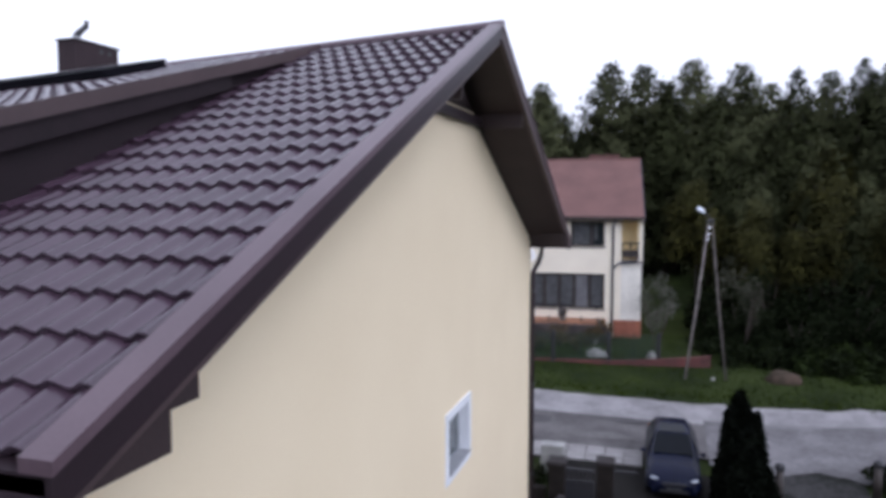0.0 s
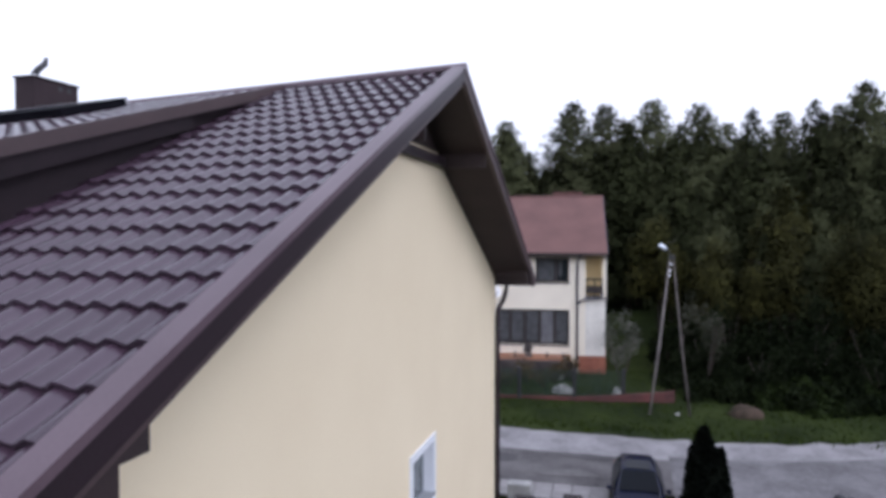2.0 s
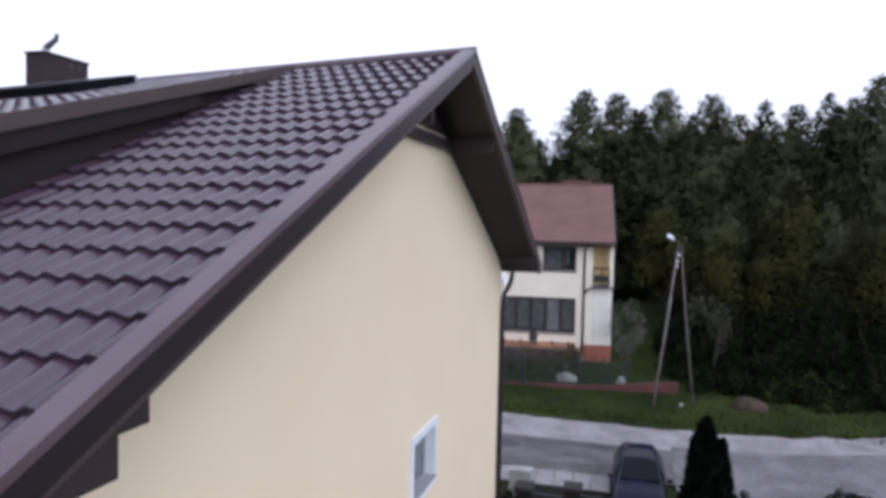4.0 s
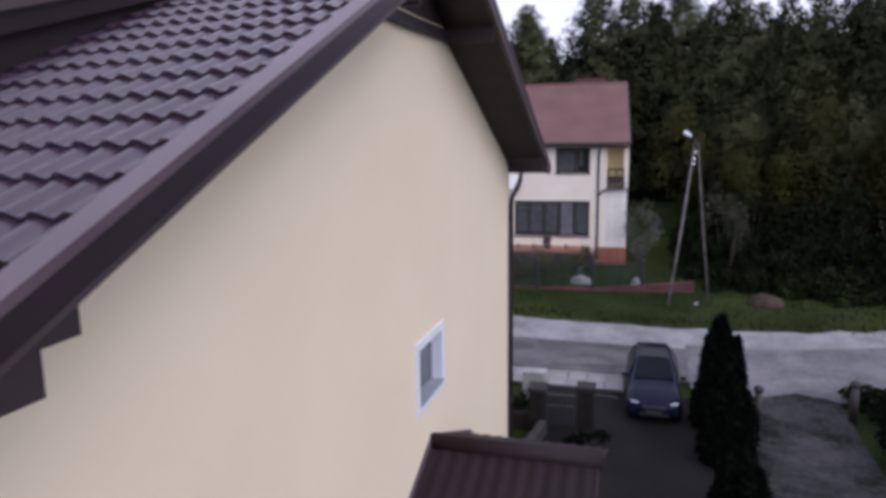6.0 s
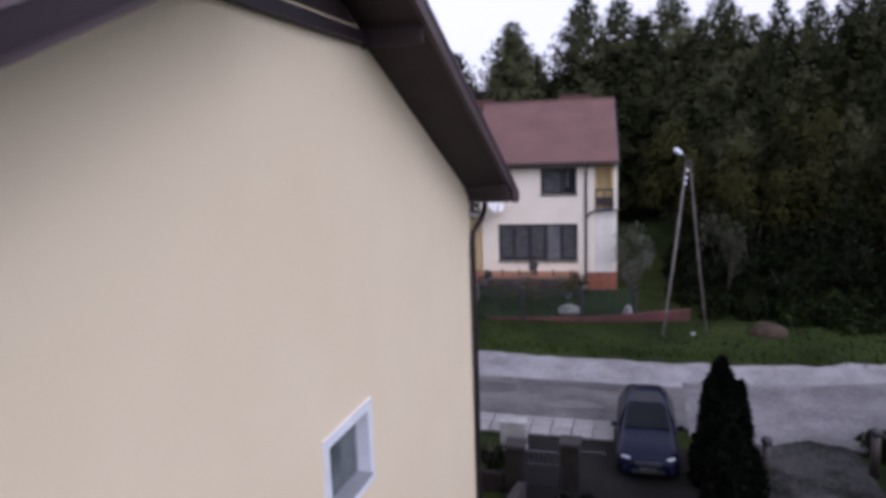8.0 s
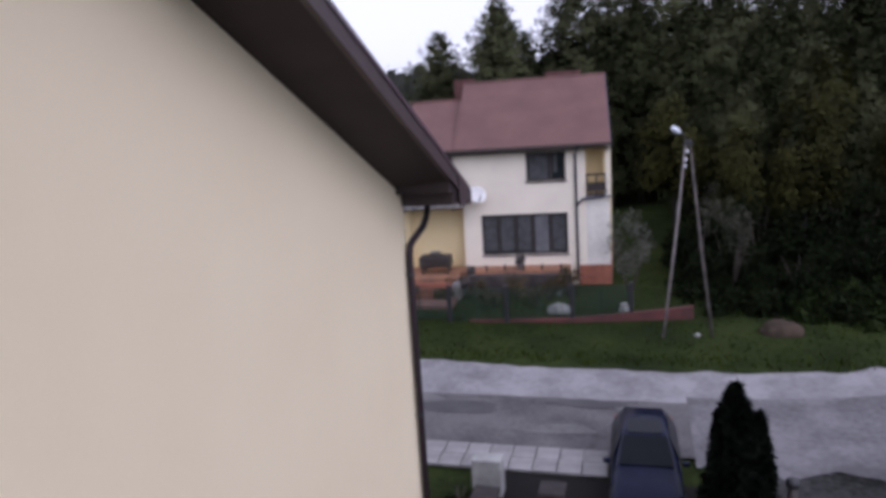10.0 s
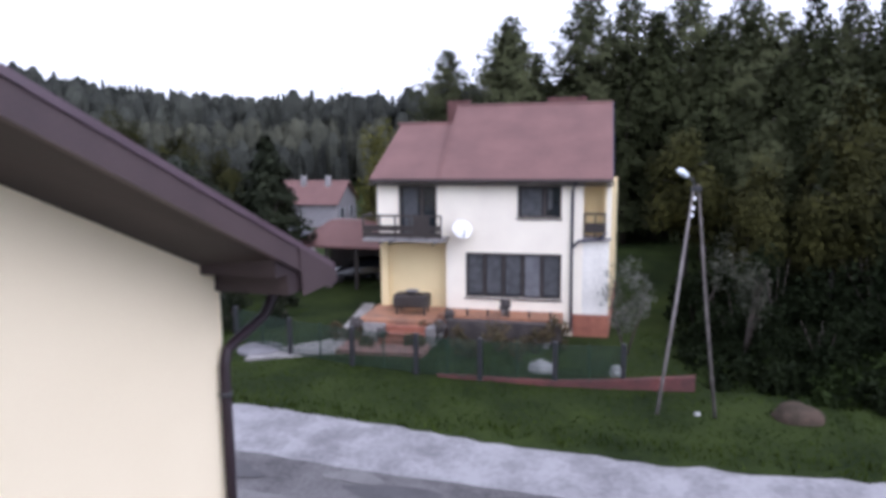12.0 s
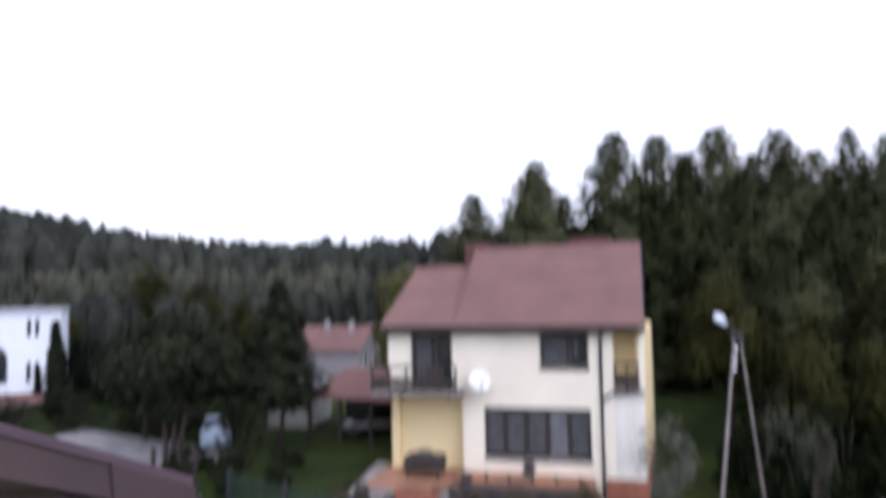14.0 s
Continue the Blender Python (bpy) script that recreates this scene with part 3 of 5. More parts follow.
part("right_side_wall", flare(box(MX1 - 0.3, MX1, 0.35, DEEP, 1.2, EAVE - 0.3)), YELLOW_WALL, villa, "pale yellow side wall")
part("right_gable", prism([(0.35, EAVE - 0.298), (DEEP, EAVE - 0.298), (DEEP, EAVE - 0.05), (RIDGE_D, RIDGE_H - 0.25), (0.35, EAVE - 0.05)], "x", MX1 - 0.3, MX1), YELLOW_WALL, villa)
part("back_wall", box(LX0, MX1, DEEP - 0.35, DEEP, 1.2, EAVE), WHITE_WALL, villa)
part("plinth", flare(box(0.55, MX1 + 0.03, -0.04, DEEP, 0.9, 2.15)), BRICK_RED, villa, "red-brown brick plinth")
part("ceiling_slab", box(LX0 + 0.36, MX1 - 0.31, 0.36, DEEP - 0.4, 5.0, 5.2), STONE, villa)


def casement(name, hole, bars, parent, label, curtains=()):
    """A dark framed window in an opening: pane, frame, mullions and curtain strips behind the glass."""
    x0, x1, z0, z1 = hole
    pane = part(name, box(x0 + 0.05, x1 - 0.05, 0.17, 0.185, z0 + 0.05, z1 - 0.05), GLASS, parent, label)
    bm = bmesh.new()
    for b in ((x0, x0 + 0.08, z0, z1), (x1 - 0.08, x1, z0, z1), (x0 + 0.08, x1 - 0.08, z0, z0 + 0.08), (x0 + 0.08, x1 - 0.08, z1 - 0.08, z1)):
        add_box(bm, b[0], b[1], 0.12, 0.22, b[2], b[3])
    part("frame", bm, DARK_WOOD, pane, "dark brown window frame")
    for k in bars:
        x = x0 + (x1 - x0) * k
        part("mullion", box(x - 0.06, x + 0.06, 0.11, 0.215, z0 + 0.08, z1 - 0.08), DARK_WOOD, pane)
    for a, b, lo in curtains:
        xa, xb = x0 + (x1 - x0) * a, x0 + (x1 - x0) * b
        part("blind", rough(box(xa + 0.03, xb - 0.03, 0.155, 0.168, z0 + 0.1 + lo * (z1 - z0), z1 - 0.1), 0.0), PALE_BLIND if lo == 0.0 and hole is BIG else CURTAIN, pane, "grey blind behind the glass")
    part("sill", box(x0 - 0.05, x1 + 0.05, -0.06, 0.12, z0 - 0.07, z0 - 0.005, 0.01), DARK_WOOD, pane)
    return pane


casement("window", BIG, (0.2, 0.4, 0.6, 0.8), villa, "wide dark window in five lights", ((0.02, 0.185, 0.03), (0.215, 0.385, 0.03), (0.415, 0.585, 0.03), (0.615, 0.785, 0.0), (0.815, 0.98, 0.03)))
casement("window", UPPER, (0.62,), villa, "dark two-light upper window", ((0.06, 0.57, 0.0), (0.68, 0.8, 0.2)))
casement("balcony_door", DOOR, (0.60,), villa, "dark glazed balcony door", ((0.1, 0.5, 0.0),))

# roof: a main part and a lower part to the left, each with a thick edge
main_left = -4.95


def slope_block(x0, x1, d0, z0, d1, z1, thick, skew=0.0):
    """A roof slab from the eave (d0, z0) to the ridge (d1, z1); skew moves its left end over at the ridge."""
    bm = bmesh.new()
    pts = [(x0, d0, z0), (x1, d0, z0), (x1, d1, z1), (x0 + skew, d1, z1)]
    lo, hi = [bm.verts.new((x, y, z - thick)) for x, y, z in pts], [bm.verts.new(p) for p in pts]
    for i in range(4):
        bm.faces.new((lo[i], lo[(i + 1) % 4], hi[(i + 1) % 4], hi[i]))
    bm.faces.new(lo[::-1])
    bm.faces.new(hi)
    bmesh.ops.recalc_face_normals(bm, faces=bm.faces[:])
    return bm


villa_roof = part("roof", slope_block(main_left - 0.2, MX1 + 0.06, -0.45, EAVE + 0.03, RIDGE_D, RIDGE_H, 0.16), RED_ROOF, villa, "weathered red-brown tiled roof")
part("back_slope", slope_block(main_left - 0.2, MX1 + 0.06, DEEP + 0.45, EAVE - 0.05, RIDGE_D, RIDGE_H, 0.16), RED_ROOF, villa_roof)
part("lower_slope", slope_block(LX0 - 0.18, main_left - 0.2, -0.45, EAVE + 0.03, RIDGE_D - 0.55, LOW_H, 0.16, 0.3), RED_ROOF, villa_roof)
part("lower_back_slope", slope_block(LX0 - 0.18, main_left - 0.2, DEEP + 0.45, EAVE - 0.05, RIDGE_D - 0.55, LOW_H, 0.16, 0.3), RED_ROOF, villa_roof)
part("roof_step", prism([(0.2, EAVE + 0.3), (RIDGE_D, RIDGE_H - 0.1), (DEEP, EAVE + 0.3), (DEEP, EAVE - 0.2), (0.2, EAVE - 0.2)], "x", main_left - 0.1, main_left + 0.05), YELLOW_WALL, villa)
part("step_flashing", prism([(-0.47, EAVE + 0.02), (RIDGE_D, RIDGE_H + 0.01), (RIDGE_D, RIDGE_H + 0.05), (-0.47, EAVE + 0.06)], "x", main_left - 0.24, main_left - 0.15), RED_ROOF, villa_roof, "dark flashing where the roofs step")
part("left_gable", prism([(0.35, EAVE - 0.1), (RIDGE_D - 0.55, LOW_H - 0.25), (DEEP, EAVE - 0.1)], "x", LX0 + 0.02, LX0 + 0.3), YELLOW_WALL, villa)
part("eave_gutter", box(LX0 - 0.18, MX1 + 0.10, -0.53, -0.43, EAVE - 0.15, EAVE - 0.01, 0.03), DARK_WOOD, villa_roof, "dark gutter along the eave")
part("eave_board", box(LX0 - 0.3, MX1 + 0.1, -0.42, 0.0, EAVE - 0.26, EAVE - 0.22), DARK_WOOD, villa_roof)
part("verge_board", prism([(-0.5, EAVE - 0.26), (RIDGE_D, RIDGE_H - 0.22), (RIDGE_D, RIDGE_H + 0.03), (-0.5, EAVE - 0.02)], "x", MX1 + 0.06, MX1 + 0.10), PIPE_BLUE, villa_roof, "dark verge board")
part("ridge", tube([(main_left - 0.2, RIDGE_D, RIDGE_H), (MX1 + 0.08, RIDGE_D, RIDGE_H)], 0.07, 8), RED_ROOF, villa_roof)
part("lower_ridge", tube([(LX0 - 0.05, RIDGE_D - 0.55, LOW_H), (main_left - 0.2, RIDGE_D - 0.55, LOW_H)], 0.08, 8), RED_ROOF, villa_roof)
for x0, x1, y0, y1, z0, z1 in ((-5.75, -4.7, 4.5, 5.2, 9.4, 11.35), (-0.95, 0.85, 4.7, 5.4, 10.4, 11.42)):
    stack = part("chimney", box(x0, x1, y0, y1, z0, z1, 0.01), DARK_BRICK, villa, "red brick chimney stack")
    part("cap", box(x0 - 0.02, x1 + 0.02, y0 - 0.02, y1 + 0.02, z1, z1 + 0.05, 0.01), DARK_BRICK, stack)

# left balcony
balcony = part("balcony", box(LX0 - 0.32, LX1 + 0.12, -1.15, 0.0, 5.22, 5.36, 0.01), STONE, villa, "balcony with dark timber rails")
for z0, z1 in ((5.42, 5.62), (5.68, 5.92), (6.29, 6.37)):
    part("rail", box(LX0 - 0.3, LX1 + 0.05, -1.13, -1.08, z0, z1, 0.01), DARK_WOOD, balcony)
part("side_rail", box(LX0 - 0.3, LX0 - 0.25, -1.08, 0.0, 6.29, 6.36), DARK_WOOD, balcony)
part("side_board", box(LX0 - 0.3, LX0 - 0.26, -1.08, 0.0, 5.46, 5.82), DARK_WOOD, balcony)
for x in (LX0 - 0.28, -7.55, -6.85, -6.2, -5.5, LX1 + 0.02):
    part("baluster", box(x - 0.035, x + 0.035, -1.14, -1.07, 5.36, 6.36), DARK_WOOD, balcony)
part("rug", rough(box(-6.05, -5.35, -1.17, -1.15, 5.45, 6.38), 0.01, 3), DARK_WOOD, balcony, "dark cloth hung over the rail")
for x in (-7.6, -7.2, -5.25):
    part("bracket", box(x - 0.06, x + 0.06, -0.9, 0.5, 5.08, 5.22), DARK_WOOD, balcony)
# loggia rail
loggia = part("loggia_rail", box(0.95, MX1 - 0.17, -0.05, 0.0, 6.36, 6.44), DARK_WOOD, villa, "dark timber loggia rail")
part("board", box(0.95, MX1 - 0.17, -0.04, -0.01, 5.62, 6.02), DARK_WOOD, loggia)
for x in (0.98, 1.4, MX1 - 0.22):
    part("baluster", box(x - 0.03, x + 0.03, -0.06, -0.02, 5.42, 6.4), DARK_WOOD, loggia)
part("downpipe", tube([(0.62, -0.45, 7.72), (0.55, -0.3, 7.6), (0.47, -0.07, 7.35), (0.47, -0.07, 1.4)], 0.055, 8), PIPE_BLUE, villa, "dark blue downpipe")
part("branch_pipe", tube([(MX1 - 0.15, -0.2, 5.66), (MX1 - 0.35, -0.17, 5.38), (0.75, -0.12, 5.28), (0.5, -0.07, 5.0)], 0.05, 8), PIPE_BLUE, villa, "branch pipe from the loggia")
dish = part("satellite_dish", lathe([(0.02, 0.0), (0.2, 0.02), (0.36, 0.07), (0.46, 0.13), (0.47, 0.125), (0.36, 0.055), (0.2, 0.0), (0.02, -0.02)], 20), material("white_dish", (0.80, 0.79, 0.78), 0.5), villa, "white satellite dish on the wall")
dish.matrix_basis = pose(-4.15, -0.35, 5.68, 58, 0, 30) @ Matrix.Scale(0.95, 4)
part("arm", tube([(0, 0, 0), (0, -0.1, -0.3)], 0.02, 6), DARK_METAL, dish)
part("feed", tube([(0, -0.42, 0.1), (0, -0.2, 0.45)], 0.03, 6), DARK_METAL, dish)

# ---- terrace and garden before it ----
PLANTER = material("planter_timber", (0.075, 0.06, 0.055), 0.9, (0.03, 0.026, 0.025), 2.2, 14, 0.5)
POLE_GREY = material("grey_board", (0.26, 0.25, 0.25), 0.9)
RED_PAVE = material("reddish_paving", (0.24, 0.125, 0.105), 0.9, (0.15, 0.09, 0.08), 1.5, 14, 0.4)
terrace = thing("terrace", "orange tiled terrace with steps and low walls", "terrace", HOUSE_M)
part("deck", box(LX0 - 0.2, LX1 - 0.1, -2.3, 0.55, 1.0, 2.12, 0.02), ORANGE_TILE, terrace, "orange tiled deck")
part("low_deck", box(LX1 - 0.1, 0.15, -1.3, -0.01, 1.0, 2.2, 0.02), ORANGE_TILE, terrace, "orange topped ledge")
for n in range(3):
    part("step", box(-6.9, -5.2, -2.3 - 0.32 * (n + 1), -2.3 - 0.32 * n, 0.95, 1.95 - 0.2 * n, 0.015), BRICK_RED, terrace)
part("side_wall", box(-7.9, -6.95, -2.7, -2.3, 1.0, 2.0, 0.03), STONE, terrace, "grey stone side wall")
part("side_wall", box(-5.15, -4.8, -2.9, -1.3, 1.0, 2.0, 0.03), STONE, terrace)
for k, x in enumerate(span(-4.6, -0.3, 5)):
    part("rail_post", box(x - 0.04, x + 0.04, -1.28, -1.2, 2.2, 2.5), DARK_WOOD, terrace)
part("planter", rough(box(-4.5, 0.2, -1.75, -1.33, 0.95, 2.08, 0.03), 0.03, 2, 2), PLANTER, terrace, "dark weathered planter bed")
part("sign_board", box(-7.75, -6.95, -2.82, -2.74, 1.25, 2.1, 0.01), STONE, terrace, "grey panel leaning on the wall")
part("lean_board", box(-0.12, 0.12, -0.05, 0.05, 0, 1.6, 0.01, Matrix.Translation((-0.5, -2.1, 0.9)) @ Matrix.Rotation(radians(14), 4, "Y")), POLE_GREY, terrace, "leaning grey board")
part("red_paving", box(-8.4, -4.9, -4.4, -2.95, 0.95, 1.39, 0.01), RED_PAVE, terrace, "reddish block paving")
part("paving", prism([(-11.5, -5.9), (-8.41, -4.4), (-8.41, -2.9), (-8.9, 0.2), (-9.6, 4.5), (-10.2, 4.5), (-9.6, 0.0), (-9.3, -2.6), (-11.6, -4.9)], "z", 1.0, 1.27), material("pale_paving", (0.34, 0.32, 0.31), 0.9, (0.17, 0.16, 0.15), 1.1, 14, 0.3), terrace, "pale garden path")

grill = thing("garden_table", "dark covered garden table on the terrace", "table", HOUSE_M @ Matrix.Translation((-6.2, -0.9, 2.12)))
part("cover", rough(box(-0.75, 0.75, -0.45, 0.45, 0.3, 0.85, 0.08), 0.05, 2.5, 2), DARK_WOOD, grill, "dark cloth cover")
part("bowl", lathe([(0.1, 0.85), (0.28, 0.98), (0.30, 1.0), (0.26, 1.0), (0.1, 0.9)], 14), STONE, grill, "grey bowl")
for x in (-0.6, 0.6):
    for y in (-0.33, 0.33):
        part("leg", box(x - 0.04, x + 0.04, y - 0.04, y + 0.04, 0, 0.4), DARK_WOOD, grill)

for x, y, s, words in ((-4.7, -2.3, 1.0, "pale flower pot"), (-4.45, -1.6, 0.8, "small flower pot"), (-8.2, -2.6, 1.1, "terracotta flower pot"), (-2.2, -1.0, 0.9, "flower pot on the ledge"), (-6.9, -3.2, 0.8, "flower pot by the steps")):
    pot = thing("flower_pot", words + " on the terrace", "flower pot", HOUSE_M @ Matrix.Translation((x, y, 2.2 if y > -1.2 else (1.9 if y > -2 else 1.39))) @ Matrix.Scale(s, 4), "flower pots")
    part("vase", lathe([(0.13, 0.0), (0.20, 0.28), (0.23, 0.32), (0.20, 0.32), (0.18, 0.26)], 14), BRICK_RED if x < -6 else STONE, pot)
    part("plant", rough(lathe([(0.05, 0.2), (0.26, 0.42), (0.28, 0.6), (0.12, 0.78)], 12), 0.16, 5, 1), PLANTER, pot, "dry brownish plant")

# garden fence: posts, thin stakes, wire mesh, red kerb
fence = thing("garden_fence", "dark green wire fence on a red kerb", "fence")
FENCE_XY = [(-12.2, 18.2), (-9.15, 17.05), (-6.4, 16.5), (-3.95, 16.3), (-1.72, 16.25), (0.7, 16.45), (2.8, 16.8), (4.9, 17.1)]
for x, y in FENCE_XY[:-1]:
    z = land(x, y)
    part("post", box(x - 0.075, x + 0.075, y - 0.075, y + 0.075, z - 0.1, z + 1.42, 0.012), DARK_METAL, fence, "dark square fence post")
for (xa, ya), (xb, yb) in zip(FENCE_XY[:-2], FENCE_XY[1:-1]):
    bm = bmesh.new()
    n = 46
    for k in range(n + 1):
        x, y = xa + (xb - xa) * k / n, ya + (yb - ya) * k / n
        z = land(x, y)
        r = 0.022 if k == n // 2 else 0.008
        add_box(bm, x - r, x + r, y - r, y + r, z + 0.05, z + (1.4 if k == n // 2 else 1.32))
    za, zb2 = land(xa, ya), land(xb, yb)
    for h in span(0.1, 1.3, 8):
        add_tube(bm, [(xa, ya, za + h), (xb, yb, zb2 + h)], 0.010, 4)
    part("mesh_panel", bm, GREEN_METAL, fence, "green wire mesh panel")
for (xa, ya, ha), (xb, yb, hb) in (((-3.2, 16.3, 0.08), (0.7, 16.4, 0.16)), ((0.7, 16.4, 0.16), (2.8, 16.72, 0.30)), ((2.8, 16.72, 0.30), (4.95, 17.0, 0.50))):
    bm = prism([(xa, ya - 0.09), (xb, yb - 0.09), (xb, yb + 0.09), (xa, ya + 0.09)], "z", 0.8, 1.0)
    for v in bm.verts:
        near_a = abs(v.co.x - xa) < abs(v.co.x - xb)
        v.co.z = land(v.co.x, v.co.y) + (-0.2 if v.co.z < 0.9 else (ha if near_a else hb))
    part("kerb", bm, KERB_RED, fence, "red brick kerb")
boulder_mat = material("pale_rock", (0.38, 0.38, 0.37), 0.9, (0.22, 0.22, 0.215), 3, 20, 0.5)


def boulder(name, x, y, sx, sy, sz, mat, label, category, seed):
    bm = bmesh.new()
    bmesh.ops.create_icosphere(bm, subdivisions=3, radius=1.0)
    for v in bm.verts:
        d = 1 + 0.22 * noise.noise(v.co * 1.4 + Vector((seed, 0, 0))) + 0.08 * noise.noise(v.co * 4 + Vector((0, seed, 0)))
        v.co = Vector((v.co.x * sx * d, v.co.y * sy * d, max(v.co.z, -0.35) * sz * d))
    for f in bm.faces:
        f.smooth = True
    return lone(name, bm, mat, label, category, Matrix.Translation((x, y, land(x, y) + 0.1 * sz)))


boulder("rock", 0.05, 17.7, 0.5, 0.3, 0.35, boulder_mat, "pale rock on the garden lawn", "rock", 1)
boulder("rock", 2.5, 18.0, 0.2, 0.18, 0.32, boulder_mat, "small pale rock by the fence", "rock", 5)
boulder("mound", 7.6, 15.55, 0.68, 0.55, 0.42, material("bare_earth", (0.082, 0.058, 0.045), 0.95, (0.032, 0.028, 0.020), 2, 12, 0.6, spec=0.1), "bare earth mound on the grass", "mound", 9)
boulder("rock", 4.95, 15.1, 0.10, 0.09, 0.10, boulder_mat, "small white stone by the pole", "rock", 3)

# ---- timber lamp pole on two legs ----
POLE = material("weathered_pole", (0.27, 0.24, 0.23), 0.85, (0.15, 0.13, 0.125), 4, 30, 0.4)
# same timber for the right leg, its shadow side put into the colour
POLE_SHADED = material("shaded_weathered_pole", (0.15, 0.13, 0.12), 0.85, (0.07, 0.06, 0.055), 4, 30, 0.4)
lamp_pole = thing("street_lamp", "two-legged weathered timber pole with white lamp", "street lamp")
top = Vector((4.67, 15.15, 7.3))
for x, y in ((3.83, 14.88), (5.44, 15.02)):
    foot = Vector((x, y, land(x, y) - 0.2))
    part("leg", tube([foot, foot.lerp(top, 0.5), top + Vector((0.05 if x > 4.6 else -0.05, 0, 0))], 0.052, 12, 0.030), POLE_SHADED if x > 4.6 else POLE, lamp_pole, "weathered timber leg")
part("cap", box(4.54, 4.81, 15.08, 15.22, 7.1, 7.23), DARK_METAL, lamp_pole)
part("bracket", tube([(4.65, 15.15, 7.2), (4.57, 15.1, 7.4), (4.43, 15.05, 7.54)], 0.03, 8), DARK_METAL, lamp_pole)
shade = part("lamp_head", lathe([(0.035, 0.0), (0.08, 0.05), (0.11, 0.2), (0.10, 0.34), (0.05, 0.42)], 14), material("white_lamp_glass", (0.80, 0.86, 0.95), 0.25), lamp_pole, "white lamp head")
shade.matrix_basis = look((4.45, 15.05, 7.5), (4.15, 15.0, 7.72)) @ pose(0, 0, 0, 180, 0, 0) @ Matrix.Scale(0.85, 4)
for z, k in ((7.35, 0.94), (6.75, 0.87), (7.05, 0.90)):
    p = Vector((3.83, 14.88, 0.7)).lerp(top, k)
    part("insulator", lathe([(0.02, -0.05), (0.04, -0.025), (0.04, 0.025), (0.02, 0.06)], 10), WHITE_TRIM, lamp_pole, "white porcelain insulator").location = p + Vector((0.02, -0.11, 0))

# ---- gate and front fence of the near plot ----
PILLAR = material("dark_brick_pillar", (0.026, 0.022, 0.020), 0.95, (0.014, 0.012, 0.011), 4, 30, 0.5, spec=0.1)
CAP = material("dark_stone_cap", (0.055, 0.05, 0.05), 0.95, spec=0.1)
for x, y, w in ((0.40, 2.6, 0.2), (1.58, 2.95, 0.2)):
    pil = thing("gate_pillar", "dark masonry gate pillar with pale cap", "pillar", Matrix.Translation((x, y, 0.3)), "gate pillars")
    part("shaft", box(-w, w, -w, w, 0, 1.12, 0.01), PILLAR, pil)
    part("cap", box(-w - 0.04, w + 0.04, -w - 0.04, w + 0.04, 1.12, 1.22, 0.02), CAP, pil, "stone cap")
front = thing("front_fence", "low dark fence between gate pillars", "fence")
part("base", box(-3.0, 0.12, 2.5, 2.7, 0.25, 0.75), PILLAR, front)
part("infill", box(0.53, 1.31, 2.75, 2.8, 0.45, 0.95), DARK_METAL, front)
part("top_rail", box(0.53, 1.31, 2.74, 2.81, 1.2, 1.25), DARK_METAL, front)
part("rail", box(1.73, 2.35, 2.95, 3.0, 1.2, 1.25), DARK_METAL, front)
for x in span(0.65, 1.2, 5):
    part("bar", box(x - 0.015, x + 0.015, 2.76, 2.79, 0.95, 1.2), DARK_METAL, front)
lone("kerb_wall", box(-0.1, 0.1, 0.15, 2.35, 0.25, 0.72, 0.02, Matrix.Translation((0.25, 0, 0)) @ Matrix.Rotation(radians(-8), 4, "Z")), CAP, "grey low garden wall beside the house", "wall")
for x, y in ((5.78, 3.95), (8.2, 4.9)):
    post = thing("gate_post", "dark round gate post with ball top", "post", Matrix.Translation((x, y, 0.3)), "driveway gate posts")
    part("shaft", lathe([(0.11, 0.0), (0.10, 0.5), (0.09, 1.05)], 14), DARK_WOOD, post)
    part("ball", lathe([(0.05, 1.0), (0.11, 1.05), (0.125, 1.12), (0.10, 1.2), (0.03, 1.23)], 14), DARK_METAL, post)
lone("meter_box", box(-0.32, 0.32, -0.2, 0.2, 0, 0.9, 0.03), boulder_mat, "pale box beside the gate pillar", "box", Matrix.Translation((0.0, 4.6, 0.3)))

# ---- parked car ----
CAR_PAINT = material("dark_blue_car_paint", (0.006, 0.009, 0.029), 0.25, (0.004, 0.006, 0.020), 2, 200, 0.0, spec=0.16)
CAR_GLASS = material("car_glass", (0.008, 0.010, 0.014), 0.25, (0.006, 0.008, 0.011), 1.5, 8.0, 0.0, spec=0.12)
RUBBER = material("tyre_rubber", (0.015, 0.015, 0.016), 0.8)
HEADLIGHT = material("headlight_glass", (0.50, 0.55, 0.64), 0.12, (0.30, 0.34, 0.40), 8, 60, 0.0, spec=0.8)
car = thing("car", "dark blue hatchback car parked at the gate", "car", Matrix.Translation((3.27, 3.52, 0.36)) @ Matrix.Rotation(radians(1.5), 4, "Z") @ Matrix.Rotation(radians(1.9), 4, "X") @ Matrix.Diagonal((0.80, 0.86, 0.84, 1)))
# length, half width, sill height, belt height, roof height, roof half width
SHAPE = [(0.00, 0.58, 0.34, 0.52, 0.56, 0.40), (0.12, 0.76, 0.24, 0.62, 0.68, 0.60), (0.35, 0.85, 0.20, 0.72, 0.80, 0.68), (0.80, 0.87, 0.19, 0.80, 0.90, 0.70),
         (1.20, 0.875, 0.19, 0.86, 0.97, 0.70), (1.95, 0.875, 0.19, 0.92, 1.42, 0.58), (2.40, 0.875, 0.19, 0.93, 1.47, 0.58), (3.00, 0.87, 0.19, 0.94, 1.46, 0.57),
         (3.60, 0.85, 0.22, 0.95, 1.39, 0.54), (3.98, 0.80, 0.28, 0.94, 1.02, 0.60), (4.12, 0.70, 0.36, 0.80, 0.86, 0.52)]


